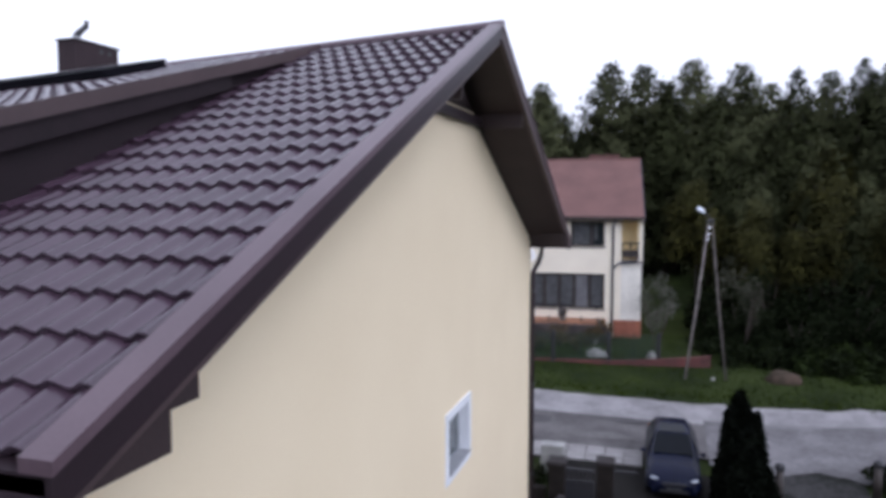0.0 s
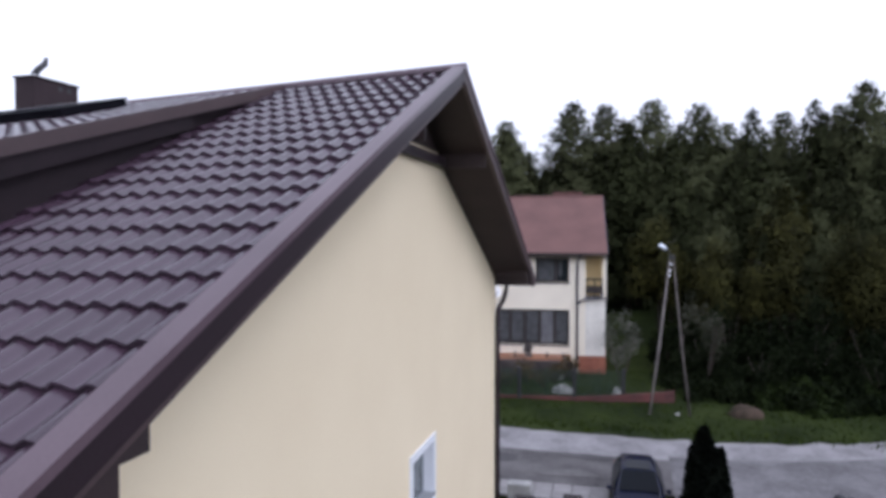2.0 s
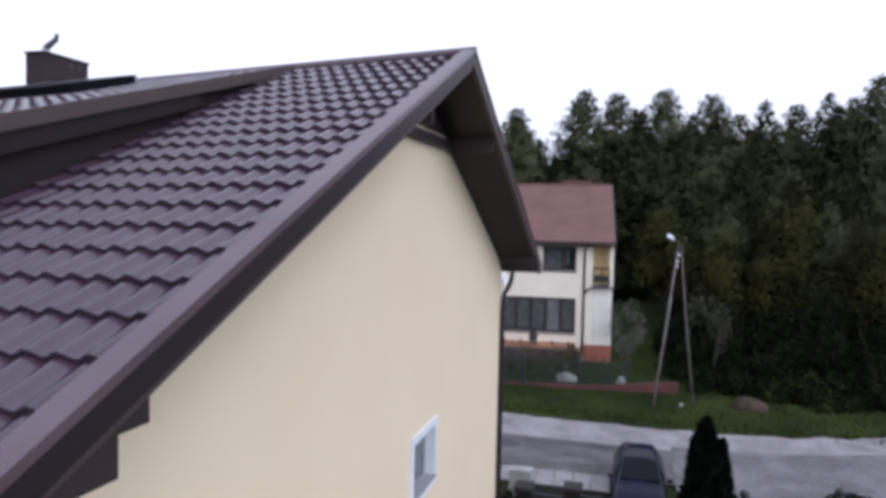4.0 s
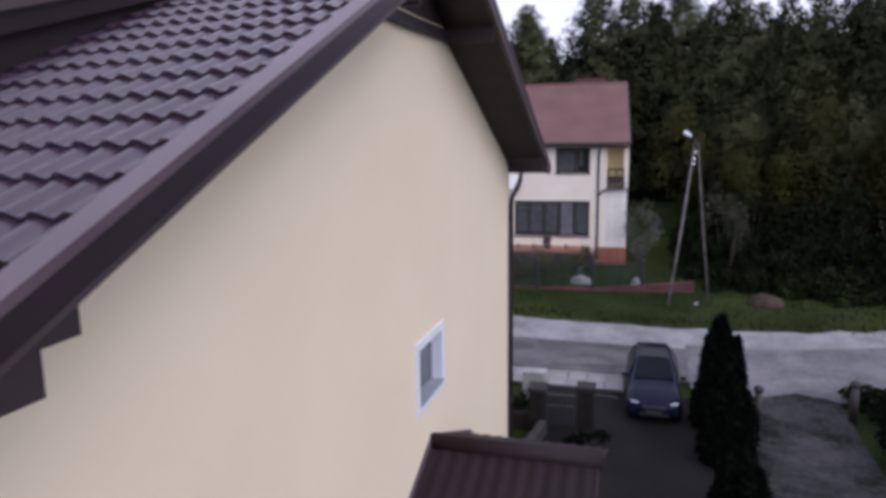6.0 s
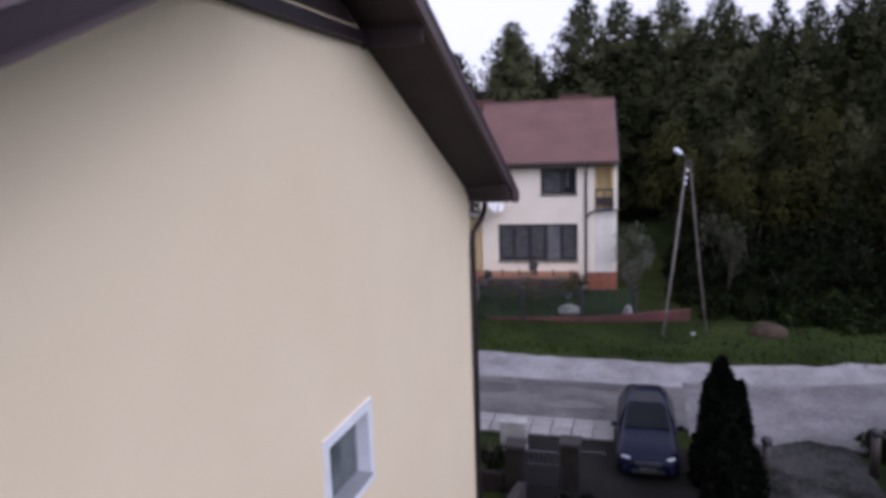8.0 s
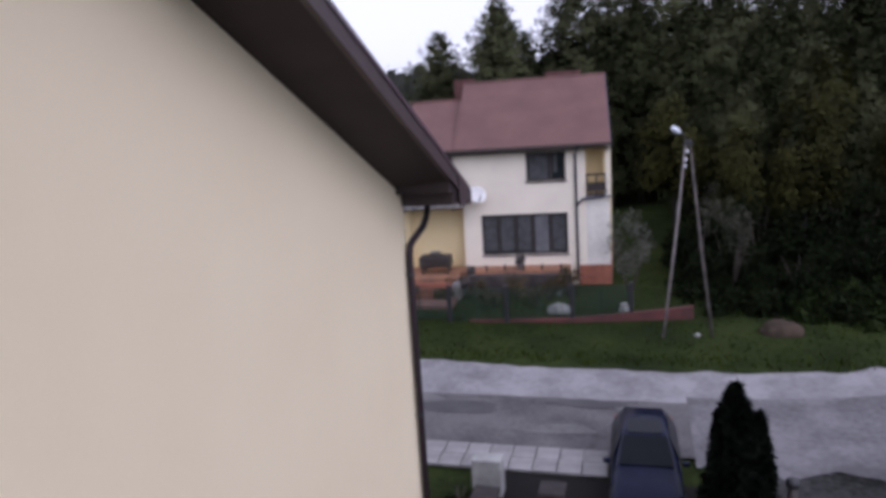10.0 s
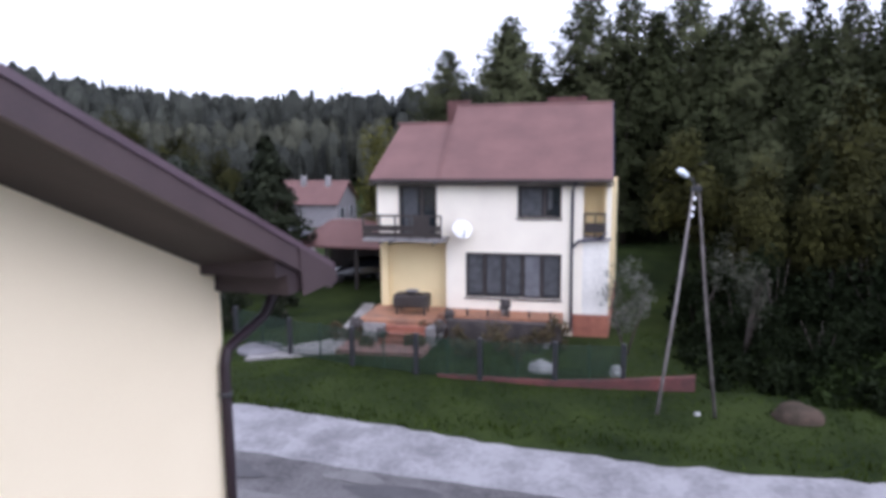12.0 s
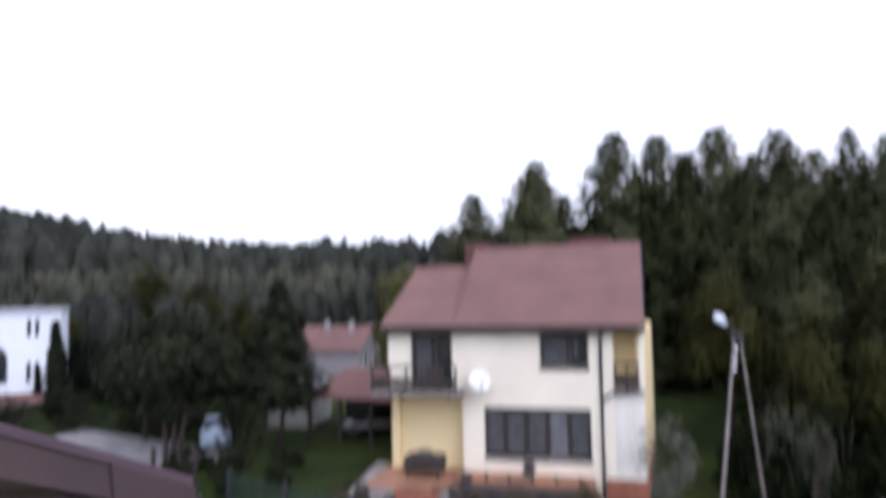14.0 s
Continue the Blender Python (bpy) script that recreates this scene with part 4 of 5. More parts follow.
def car_ring(s):
    y, w, zb, zs, zr, wr = s
    half = [(0.0, zb), (w * 0.92, zb), (w, zb + 0.12), (w * 1.005, (zb + zs) / 2), (w * 0.97, zs), (wr, zr - 0.03), (wr * 0.8, zr), (0.0, zr + 0.015)]
    return [(x, y, z) for x, z in half] + [(-x, y, z) for x, z in half[-2:0:-1]]


bm = bmesh.new()
rings = [[bm.verts.new(p) for p in car_ring(s)] for s in SHAPE]
for a, b in zip(rings, rings[1:]):
    for k in range(len(a)):
        bm.faces.new((a[k], a[(k + 1) % len(a)], b[(k + 1) % len(a)], b[k])).smooth = True
bm.faces.new(rings[0])
bm.faces.new(rings[-1][::-1])
bmesh.ops.recalc_face_normals(bm, faces=bm.faces[:])
body = part("body", bm, CAR_PAINT, car, "glossy dark blue bodywork")


def pane_of(corners, out):
    """A thin pane over four corners, pushed out a little."""
    bm = bmesh.new()
    c = [Vector(p) for p in corners]
    n = (c[1] - c[0]).cross(c[3] - c[0]).normalized() * out
    lo, hi = [bm.verts.new(p) for p in c], [bm.verts.new(p + n) for p in c]
    for i in range(4):
        bm.faces.new((lo[i], lo[(i + 1) % 4], hi[(i + 1) % 4], hi[i]))
    bm.faces.new(lo[::-1])
    bm.faces.new(hi)
    bmesh.ops.recalc_face_normals(bm, faces=bm.faces[:])
    return bm


part("windscreen", pane_of([(-0.66, 1.27, 0.995), (0.66, 1.27, 0.995), (0.54, 1.93, 1.42), (-0.54, 1.93, 1.42)], 0.05), CAR_GLASS, car, "dark tinted windscreen")
part("rear_window", pane_of([(0.57, 3.93, 1.06), (-0.57, 3.93, 1.06), (-0.49, 3.64, 1.37), (0.49, 3.64, 1.37)], 0.015), CAR_GLASS, car)
part("sunroof", pane_of([(-0.42, 2.05, 1.462), (0.42, 2.05, 1.462), (0.42, 2.75, 1.492), (-0.42, 2.75, 1.492)], 0.006), CAR_GLASS, car)
for s in (-1, 1):
    for y0, y1, ya, yb in ((1.55, 2.45, 2.02, 2.45), (2.52, 3.45, 2.52, 3.35)):
        part("side_window", pane_of([(s * 0.862, y0, 0.95), (s * 0.862, y1, 0.955), (s * 0.60, yb, 1.41), (s * 0.60, ya, 1.40)][::s], 0.012), CAR_GLASS, car)
    light = part("headlight", rough(box(-0.13, 0.13, -0.05, 0.20, -0.035, 0.04, 0.02), 0.01, 5), HEADLIGHT, car, "bright clear headlight")
    light.matrix_basis = pose(s * 0.62, 0.14, 0.66, -28, 0, s * 24)
    part("fog_lamp", lathe([(0.05, 0.0), (0.05, 0.03), (0.02, 0.035)], 12), HEADLIGHT, car).matrix_basis = pose(s * 0.58, 0.06, 0.36, 90, 0, 0)
    part("mirror", rough(box(-0.09, 0.09, -0.05, 0.05, -0.06, 0.06, 0.025), 0.004, 6), CAR_PAINT, car).location = (s * 0.97, 1.5, 0.98)
    part("tail_light", box(-0.06, 0.06, -0.03, 0.03, -0.12, 0.12, 0.01), BRICK_RED, car).location = (s * 0.74, 4.02, 0.84)
    for y in (0.75, 3.3):
        wheel = part("wheel", lathe([(0.20, -0.09), (0.29, -0.10), (0.31, -0.06), (0.31, 0.06), (0.29, 0.10), (0.20, 0.09)], 24), RUBBER, car, "black tyre on a silver rim")
        wheel.matrix_basis = pose(s * 0.80, y, 0.31, 0, 90, 0)
        rim = part("rim", lathe([(0.05, -0.085), (0.20, -0.088), (0.20, 0.088), (0.05, 0.085)], 16), ALU, wheel)
part("grille", box(-0.36, 0.36, -0.02, 0.06, 0.50, 0.60, 0.01), DARK_METAL, car, "black radiator grille")
part("bumper", box(-0.72, 0.72, 0.0, 0.2, 0.26, 0.46, 0.05), CAR_PAINT, car)
part("lower_intake", box(-0.45, 0.45, -0.012, 0.05, 0.28, 0.38, 0.01), DARK_METAL, car)
part("plate", box(-0.24, 0.24, -0.03, -0.015, 0.39, 0.46), CURTAIN, car, "plain pale number plate")


# ---- plants ----
rng = np.random.default_rng(7)


def leaf_faces(centres, size, flat=0.0, stretch=1.0, inner=None, jitter=0.28):
    """Vertices and faces of many small pointed leaves about the centres, turned at random or, with inner points given, facing roughly outwards."""
    n = len(centres)
    a = rng.normal(size=(n, 3))
    a[:, 2] *= 1 - flat
    if inner is not None:
        out = centres - inner
        out = out / (np.linalg.norm(out, axis=1)[:, None] + 1e-6) + rng.normal(0, jitter, (n, 3))
        a = np.cross(out, a)
    a /= np.linalg.norm(a, axis=1)[:, None]
    b = np.cross(a, rng.normal(size=(n, 3)) if inner is None else out)
    b /= np.linalg.norm(b, axis=1)[:, None]
    s = size * rng.uniform(0.6, 1.4, (n, 1))
    v = np.stack([centres + a * s * stretch, centres - a * s * 0.6 * stretch + b * s * 0.62, centres - a * s * 0.6 * stretch - b * s * 0.62], 1).reshape(-1, 3)
    return v, np.arange(3 * n).reshape(-1, 3)


def mesh_of(name, v, f, mat):
    me = bpy.data.meshes.new(name)
    me.from_pydata(v.tolist(), [], f.tolist())
    me.materials.append(mat)
    return me


def leafy(name, centres, size, mat, parent, label="", flat=0.0, stretch=1.0, inner=None):
    ob = new(name, mesh_of(name, *leaf_faces(centres, size, flat, stretch, inner), mat))
    ob.parent = parent
    return tagged(ob, label)


def conifer_points(height, spread, bare, lift, cone, count, branches):
    """Needle sprays along the branches of a conifer: a pointed top of the given share of its height over a column of branches of uneven length; lift: how the branches rise (pine) or droop (fir)."""
    k = (np.arange(branches) + rng.uniform(0, 1, branches)) / branches
    zb = height * (bare + (0.97 - bare) * k)
    full = np.clip((height - zb) / (cone * height), 0.02, 1.0) ** 0.8 * (1 - 0.25 * np.clip(0.45 - k, 0, 1))
    long = spread * full * rng.uniform(0.55, 1.12, branches)
    turn = np.arange(branches) * 2.4 + rng.uniform(-0.4, 0.4, branches)
    weight = (long + 0.35) / np.sum(long + 0.35)
    pick = rng.choice(branches, count, p=weight)
    t = rng.uniform(0.03, 1, count) ** 0.7
    r = long[pick] * t
    side = rng.normal(0, 1, count) * (0.10 + 0.30 * r * (1.15 - t))
    z = zb[pick] + lift * r - 0.05 * r * r * (lift < 0) + rng.normal(0, 1, count) * (0.08 + 0.05 * r)
    x, y = r * np.cos(turn[pick]) - side * np.sin(turn[pick]), r * np.sin(turn[pick]) + side * np.cos(turn[pick])
    return np.stack([x, y, np.clip(z, 0.3, height)], 1)


def cloud_points(radii, count, lumps, centre):
    """A lumpy broadleaf crown."""
    c = rng.normal(size=(lumps, 3))
    c /= np.linalg.norm(c, axis=1)[:, None]
    c *= rng.uniform(0.35, 0.95, (lumps, 1)) * np.array(radii)
    pick = rng.integers(0, lumps, count)
    d = rng.normal(size=(count, 3))
    d /= np.linalg.norm(d, axis=1)[:, None]
    return c[pick] + d * rng.uniform(0.5, 1.0, (count, 1)) * np.array(radii) * 0.42 + np.array(centre)


BARK = material("pine_bark", (0.060, 0.045, 0.036), 0.95, (0.03, 0.024, 0.020), 3, 20, 0.6, depth=0.03)
PALE_BARK = material("pale_bark", (0.045, 0.04, 0.034), 0.9, (0.025, 0.022, 0.02), 3, 20, 0.5)
FIR = leaf_material("fir_needles", (0.042, 0.048, 0.021), (0.019, 0.022, 0.010), 0.75, 1.25, 0.5, 0.28)
PINE = leaf_material("pine_needles", (0.074, 0.080, 0.038), (0.036, 0.041, 0.020), 0.75, 1.25, 0.5, 0.22)
BIRCH = leaf_material("young_leaves", (0.045, 0.044, 0.013), (0.019, 0.020, 0.008), 0.75, 1.25, 0.5, 0.25)
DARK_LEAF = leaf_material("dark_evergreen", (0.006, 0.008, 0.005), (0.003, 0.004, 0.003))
BLOSSOM = leaf_material("grey_white_blossom", (0.19, 0.186, 0.165), (0.05, 0.052, 0.038))
YARD_LEAF = leaf_material("dense_dark_leaves", (0.024, 0.028, 0.016), (0.012, 0.015, 0.009))
# very dark green: the shade under the wood's canopy is in this colour
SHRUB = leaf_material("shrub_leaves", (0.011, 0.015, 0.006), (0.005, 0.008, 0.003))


def tree(kind, height, spread):
    """A tree: a tapered trunk with limbs, and a crown of many small clumps."""
    words = {"fir": "tall dark fir tree at the wood's edge", "pine": "scots pine with open layered crown", "birch": "young broadleaf tree in spring leaf"}[kind]
    root = thing(kind + "_tree", words, "tree", None, "trees of the wood")
    lean = rng.normal(0, 0.012 * height, 2)
    bm = bmesh.new()
    add_tube(bm, [(0, 0, -0.3), (lean[0] * 0.3, lean[1] * 0.3, height * 0.4), (lean[0], lean[1], height * (0.78 if kind == "birch" else 0.95))], 0.014 * height + 0.04, 8, 0.02)
    for _ in range(9 if kind != "fir" else 5):
        z = height * rng.uniform(0.35, 0.80)
        a, r = rng.uniform(0, 2 * np.pi), spread * rng.uniform(0.5, 0.85)
        add_tube(bm, [(lean[0] * z / height, lean[1] * z / height, z), (r * 0.5 * math.cos(a), r * 0.5 * math.sin(a), z + 0.35), (r * math.cos(a), r * math.sin(a), z + (0.6 if kind != "fir" else -0.2))], 0.055, 5, 0.012)
    part("trunk", bm, PALE_BARK if kind == "birch" else BARK, root, "tapered trunk with limbs")
    if kind == "fir":
        pts, size, mat = conifer_points(height, spread, 0.10, -0.22, 0.42, 10500, 300), 0.17, FIR
    elif kind == "pine":
        pts, size, mat = conifer_points(height, spread, 0.28, 0.18, 0.30, 10500, 230), 0.16, PINE
    else:
        pts, size, mat = cloud_points((spread, spread, height * 0.36), 8000, 30, (0, 0, height * 0.6)), 0.15, BIRCH
    leafy("crown", pts, size, mat, root, "", 0.3 if kind == "fir" else 0.0, 1.0, pts * np.array([0.0, 0.0, 1.0]) - np.array([0.0, 0.0, 1.6]))
    return root


def plant(source, x, y, scale, turn, wide=1.0, exact=False):
    ob = copy_thing(source, Matrix.Translation((x, y, land(x, y) - 0.1)) @ Matrix.Rotation(turn, 4, "Z") @ Matrix.Diagonal((scale * wide, scale * wide, scale * (1.0 if exact else rng.uniform(0.93, 1.07)), 1)))
    return ob


SKYLINE = ((-6.8, 44, 15.4), (-5.6, 49, 13.9), (-1.5, 45, 17.7), (1.1, 50, 18.0), (3.2, 46, 16.0), (5.1, 51, 18.4), (7.2, 47, 15.8), (9.2, 52, 18.0),
           (11.0, 48, 15.7), (12.3, 44, 16.5), (15.5, 49, 16.6), (16.9, 45, 17.1), (20.0, 50, 17.1), (20.7, 46, 18.4), (23.6, 51, 16.8))
FIR_SIZES, PINE_SIZES = ((17.0, 3.0), (16.2, 2.7), (17.3, 3.3)), ((15.6, 2.9), (15.0, 3.1))
firs = [tree("fir", h, s) for h, s in FIR_SIZES]
pines = [tree("pine", h, s) for h, s in PINE_SIZES]
birches = [tree("birch", h, s) for h, s in ((11.0, 2.6), (8.5, 2.2))]
# the wood's edge behind and beside the white house: the trees that make its skyline, with their heights
for n, (x, y, tall) in enumerate(SKYLINE):
    if n % 5 in (0, 2, 3):
        plant(pines[n % 2], x, y, tall / PINE_SIZES[n % 2][0], n * 1.7, 0.95, True)
    else:
        plant(firs[n % 3], x, y, tall / FIR_SIZES[n % 3][0], n * 1.7, 1.0, True)
for n, (x, y, s) in enumerate(((-10.4, 58, 0.80), (-16, 62, 0.74), (-18.5, 66, 0.72))):
    plant(pines[n % 2], x, y, s, n * 1.7)
plant(pines[1], -13.1, 50, 0.97, 0.4, 1.05)
plant(pines[0], -8.0, 50, 1.02, 2.2, 1.1)
# the rows behind and before them, kept lower
for row, (y, x0, gap, tall) in enumerate(((49, -2.0, 2.9, 0.90), (41, 5.5, 3.0, 0.80), (37, 7.0, 2.9, 0.70), (33, 8.2, 2.8, 0.60), (53, -3.0, 3.1, 0.94), (58, -3.5, 3.4, 0.95), (29, 11.0, 3.0, 0.50), (45.5, -1.5, 3.4, 0.80))):
    for k in range(17 - row // 3):
        x = x0 + k * gap + rng.uniform(-0.8, 0.8)
        pool = firs if (k * 3 + row) % 5 < 3 else pines
        plant(pool[(k + row) % len(pool)], x, y + rng.uniform(-1.3, 1.3), tall * rng.uniform(0.86, 1.03) * (1.06 if x > 18 else 1.0), rng.uniform(0, 6.28))
for n, (x, y, s) in enumerate(((7.4, 27.5, 0.7), (10.8, 28.0, 0.8), (15.0, 27.5, 0.75), (5.0, 33.0, 0.9), (12.5, 31.0, 0.95), (13.2, 35.5, 1.1), (24.0, 29.0, 1.0))):
    plant(birches[n % 2], x, y, s, n * 2.1)
# garden and yard trees to the west
for n, (x, y, s) in enumerate(((-30.0, 44.0, 0.74), (-36.0, 46.0, 0.8), (-29.0, 39.0, 0.6), (-44.0, 48.0, 0.9), (-50.0, 44.0, 0.8), (-32.0, 38.5, 0.6))):
    plant(birches[(n + 1) % 2], x, y, s, n * 1.9)
for source in firs + pines + birches:
    source.matrix_basis = Matrix.Translation((30 + rng.uniform(-4, 30), 62 + rng.uniform(0, 6), land(40, 64) - 0.2))


def far_wood(count, box_x, box_y, mat, name, label, tall, n=150, size=0.52):
    """A distant wood as one object: many small firs of leaf clumps on the hill."""
    pts, cores, hearts, k = [], [], [], 0
    while k < count:
        x, y = rng.uniform(*box_x), rng.uniform(*box_y)
        if y < box_y[0] + 0.25 * max(0, -x - 160):
            continue
        h = tall * (0.76 + 0.36 * rng.uniform(0, 1) ** 1.5)
        t = rng.uniform(0, 1, n) ** 0.75
        pointed = rng.uniform(0, 1) < 0.55
        r = h * ((0.03 + 0.13 * t) if pointed else 0.17 * np.sqrt(np.clip(1.12 - (2 * t - 0.9) ** 2, 0.04, 1))) * np.sqrt(rng.uniform(0.15, 1, n))
        a = rng.uniform(0, 2 * np.pi, n)
        r = r * (1 + 0.22 * np.sin(3 * a + k) * np.sin(9 * t + k))
        pts.append(np.stack([x + r * np.cos(a), y + r * np.sin(a), land(x, y) + h * (1 - 0.92 * t)], 1))
        ring = np.arange(7) * 2 * np.pi / 7 + k
        for level in (0.04, 0.22, 0.45, 0.70, 0.95):
            wide = h * ((0.03 + 0.13 * level) if pointed else 0.17 * math.sqrt(max(0.04, 1.12 - (2 * level - 0.9) ** 2))) * (0.35 if level < 0.1 else 0.74) * rng.uniform(0.85, 1.15, 7)
            hearts.append(np.stack([x + wide * np.cos(ring), y + wide * np.sin(ring), np.full(7, land(x, y) + h * (1 - 0.92 * level) - 0.03 * h)], 1))
        cores.append(np.stack([np.full(n, x), np.full(n, y), land(x, y) + h * (0.62 - 0.80 * t)], 1))
        k += 1
    v, f = leaf_faces(np.concatenate(pts), size, 0.0, 1.0, np.concatenate(cores), 0.2)
    faces = f.tolist()
    for tree_no in range(count):
        first = len(v) + 35 * tree_no
        for level in range(4):
            for c in range(7):
                a, b = first + 7 * level + c, first + 7 * level + (c + 1) % 7
                faces.append((a, a + 7, b + 7, b))
    me = bpy.data.meshes.new(name)
    me.from_pydata(np.concatenate([v] + hearts).tolist(), [], faces)
    me.materials.append(mat)
    return tagged(new(name, me), label, "wood", kind="stuff")


# distance haze is mixed into these leaf colours: paler and greyer than near trees
HILL_FIR = leaf_material("hazy_hill_firs", (0.059, 0.062, 0.050), (0.024, 0.026, 0.024), 0.88, 1.12, 0.11)
HILL_LEAF = leaf_material("hazy_hill_broadleaf", (0.082, 0.082, 0.058), (0.040, 0.042, 0.034), 0.88, 1.12, 0.13)
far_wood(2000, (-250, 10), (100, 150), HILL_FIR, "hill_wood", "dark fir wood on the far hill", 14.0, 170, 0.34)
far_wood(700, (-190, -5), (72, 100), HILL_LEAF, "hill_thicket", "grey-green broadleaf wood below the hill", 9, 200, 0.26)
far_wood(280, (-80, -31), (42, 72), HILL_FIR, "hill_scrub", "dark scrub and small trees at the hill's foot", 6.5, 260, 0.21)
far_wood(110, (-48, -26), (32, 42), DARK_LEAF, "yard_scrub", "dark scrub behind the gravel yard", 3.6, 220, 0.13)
far_wood(560, (-10, 75), (58, 80), FIR, "deep_wood", "dense dark wood behind the front trees", 12)

# undergrowth of the wood, and shrubs
def bush(name, x, y, radii, count, size, mat, label, lumps=9, lift=None):
    root = thing(name, label, "shrub", Matrix.Translation((x, y, land(x, y))))
    bm = bmesh.new()
    for _ in range(5):
        a = rng.uniform(0, 6.28)
        add_tube(bm, [(0, 0, -0.1), (radii[0] * 0.3 * math.cos(a), radii[1] * 0.3 * math.sin(a), radii[2] * 0.7), (radii[0] * 0.7 * math.cos(a), radii[1] * 0.7 * math.sin(a), max(radii[2] * 1.5, lift or 0))], 0.03, 5, 0.008)
    part("stem", bm, BARK, root)
    leafy("leaves", cloud_points(radii, count, lumps, (0, 0, radii[2] * 0.95 if lift is None else lift)), size, mat, root)
    return root


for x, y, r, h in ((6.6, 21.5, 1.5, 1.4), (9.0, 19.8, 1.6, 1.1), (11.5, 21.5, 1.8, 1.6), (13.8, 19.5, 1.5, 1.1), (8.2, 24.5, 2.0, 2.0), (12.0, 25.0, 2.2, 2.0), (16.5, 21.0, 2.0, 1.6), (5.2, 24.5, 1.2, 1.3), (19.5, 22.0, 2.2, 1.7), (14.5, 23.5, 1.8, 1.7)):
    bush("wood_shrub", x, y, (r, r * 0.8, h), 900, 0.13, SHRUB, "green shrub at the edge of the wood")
bush("blossom_shrub", 2.7, 20.3, (1.05, 0.7, 1.35), 1800, 0.045, BLOSSOM, "pale blossoming shrub beside the white house", 16, 2.5)
bush("blossom_shrub", 6.6, 20.4, (1.1, 0.8, 1.9), 1400, 0.05, leaf_material("faint_blossom", (0.10, 0.10, 0.075), (0.022, 0.025, 0.016)), "faintly blossoming tall shrub before the wood", 10, 3.0)
bush("lime_shrub", -10.75, 30.5, (1.5, 1.2, 3.1), 2600, 0.12, leaf_material("lime_leaves", (0.115, 0.112, 0.030), (0.060, 0.062, 0.022)), "yellow-green tall shrub behind the house", 14, 5.6)
for x, y, r, h in ((-3.3, 19.6, 0.8, 0.5), (-1.9, 19.5, 0.9, 0.55), (-0.5, 19.7, 0.8, 0.5), (-7.7, 19.2, 0.5, 0.4), (0.2, 20.3, 0.5, 0.7), (-4.6, 19.9, 0.5, 0.5), (-8.4, 19.4, 0.5, 0.4), (-6.7, 18.5, 0.4, 0.3), (-5.0, 18.9, 0.5, 0.4), (-2.7, 18.6, 0.5, 0.3), (-0.9, 18.7, 0.5, 0.35)):
    bush("garden_shrub", x, y, (r, r * 0.6, h), 360, 0.075, leaf_material("dry_shrub", (0.11, 0.075, 0.045), (0.055, 0.055, 0.028)), "brownish garden shrub before the terrace", 8)
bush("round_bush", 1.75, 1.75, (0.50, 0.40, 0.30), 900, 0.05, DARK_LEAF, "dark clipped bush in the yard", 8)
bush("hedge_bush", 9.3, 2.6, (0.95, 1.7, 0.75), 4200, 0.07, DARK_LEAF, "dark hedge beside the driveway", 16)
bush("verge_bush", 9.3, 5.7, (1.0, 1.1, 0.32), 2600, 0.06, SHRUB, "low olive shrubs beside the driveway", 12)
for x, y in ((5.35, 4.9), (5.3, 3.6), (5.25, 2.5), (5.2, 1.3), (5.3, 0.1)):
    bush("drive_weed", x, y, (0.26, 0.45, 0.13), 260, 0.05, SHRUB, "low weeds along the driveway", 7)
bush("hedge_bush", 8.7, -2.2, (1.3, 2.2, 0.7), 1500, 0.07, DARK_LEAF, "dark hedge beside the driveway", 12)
bush("small_bush", -0.35, 3.4, (0.5, 0.5, 0.45), 600, 0.05, SHRUB, "green bush at the corner of the plot", 8)


def undergrowth(count, box_x, edge, box_y, mat, name, label):
    """Low dense scrub as one object: many leafy clumps on the ground."""
    pts, k = [], 0
    while k < count:
        x, y = rng.uniform(*box_x), rng.uniform(*box_y)
        if y < edge + 0.9 * noise.noise((x * 0.5, 1.7, 0.0)) + 0.22 * max(0.0, 7.2 - x) ** 1.2:
            continue
        r, h = rng.uniform(0.4, 0.9), rng.uniform(0.3, 0.9) + 0.07 * (y - edge)
        n = 90
        d = rng.normal(size=(n, 3))
        d /= np.linalg.norm(d, axis=1)[:, None]
        d[:, 2] = np.abs(d[:, 2])
        pts.append(np.array([x, y, land(x, y)]) + d * rng.uniform(0.5, 1.0, (n, 1)) * np.array([r, r, h]))
        k += 1
    v, f = leaf_faces(np.concatenate(pts), 0.15)
    return tagged(new(name, mesh_of(name, v, f, mat)), label, "undergrowth", kind="stuff")


# canopy shade over the scrub comes from its dark leaf colour
undergrowth(700, (4.6, 32), 17.0, (16.2, 31), SHRUB, "undergrowth", "green undergrowth below the wood, shade in its colour")
undergrowth(110, (7.5, 30), 16.8, (16.2, 21), leaf_material("fresh_shoots", (0.020, 0.030, 0.008), (0.010, 0.015, 0.005)), "young_undergrowth", "fresh green shoots at the wood's edge")


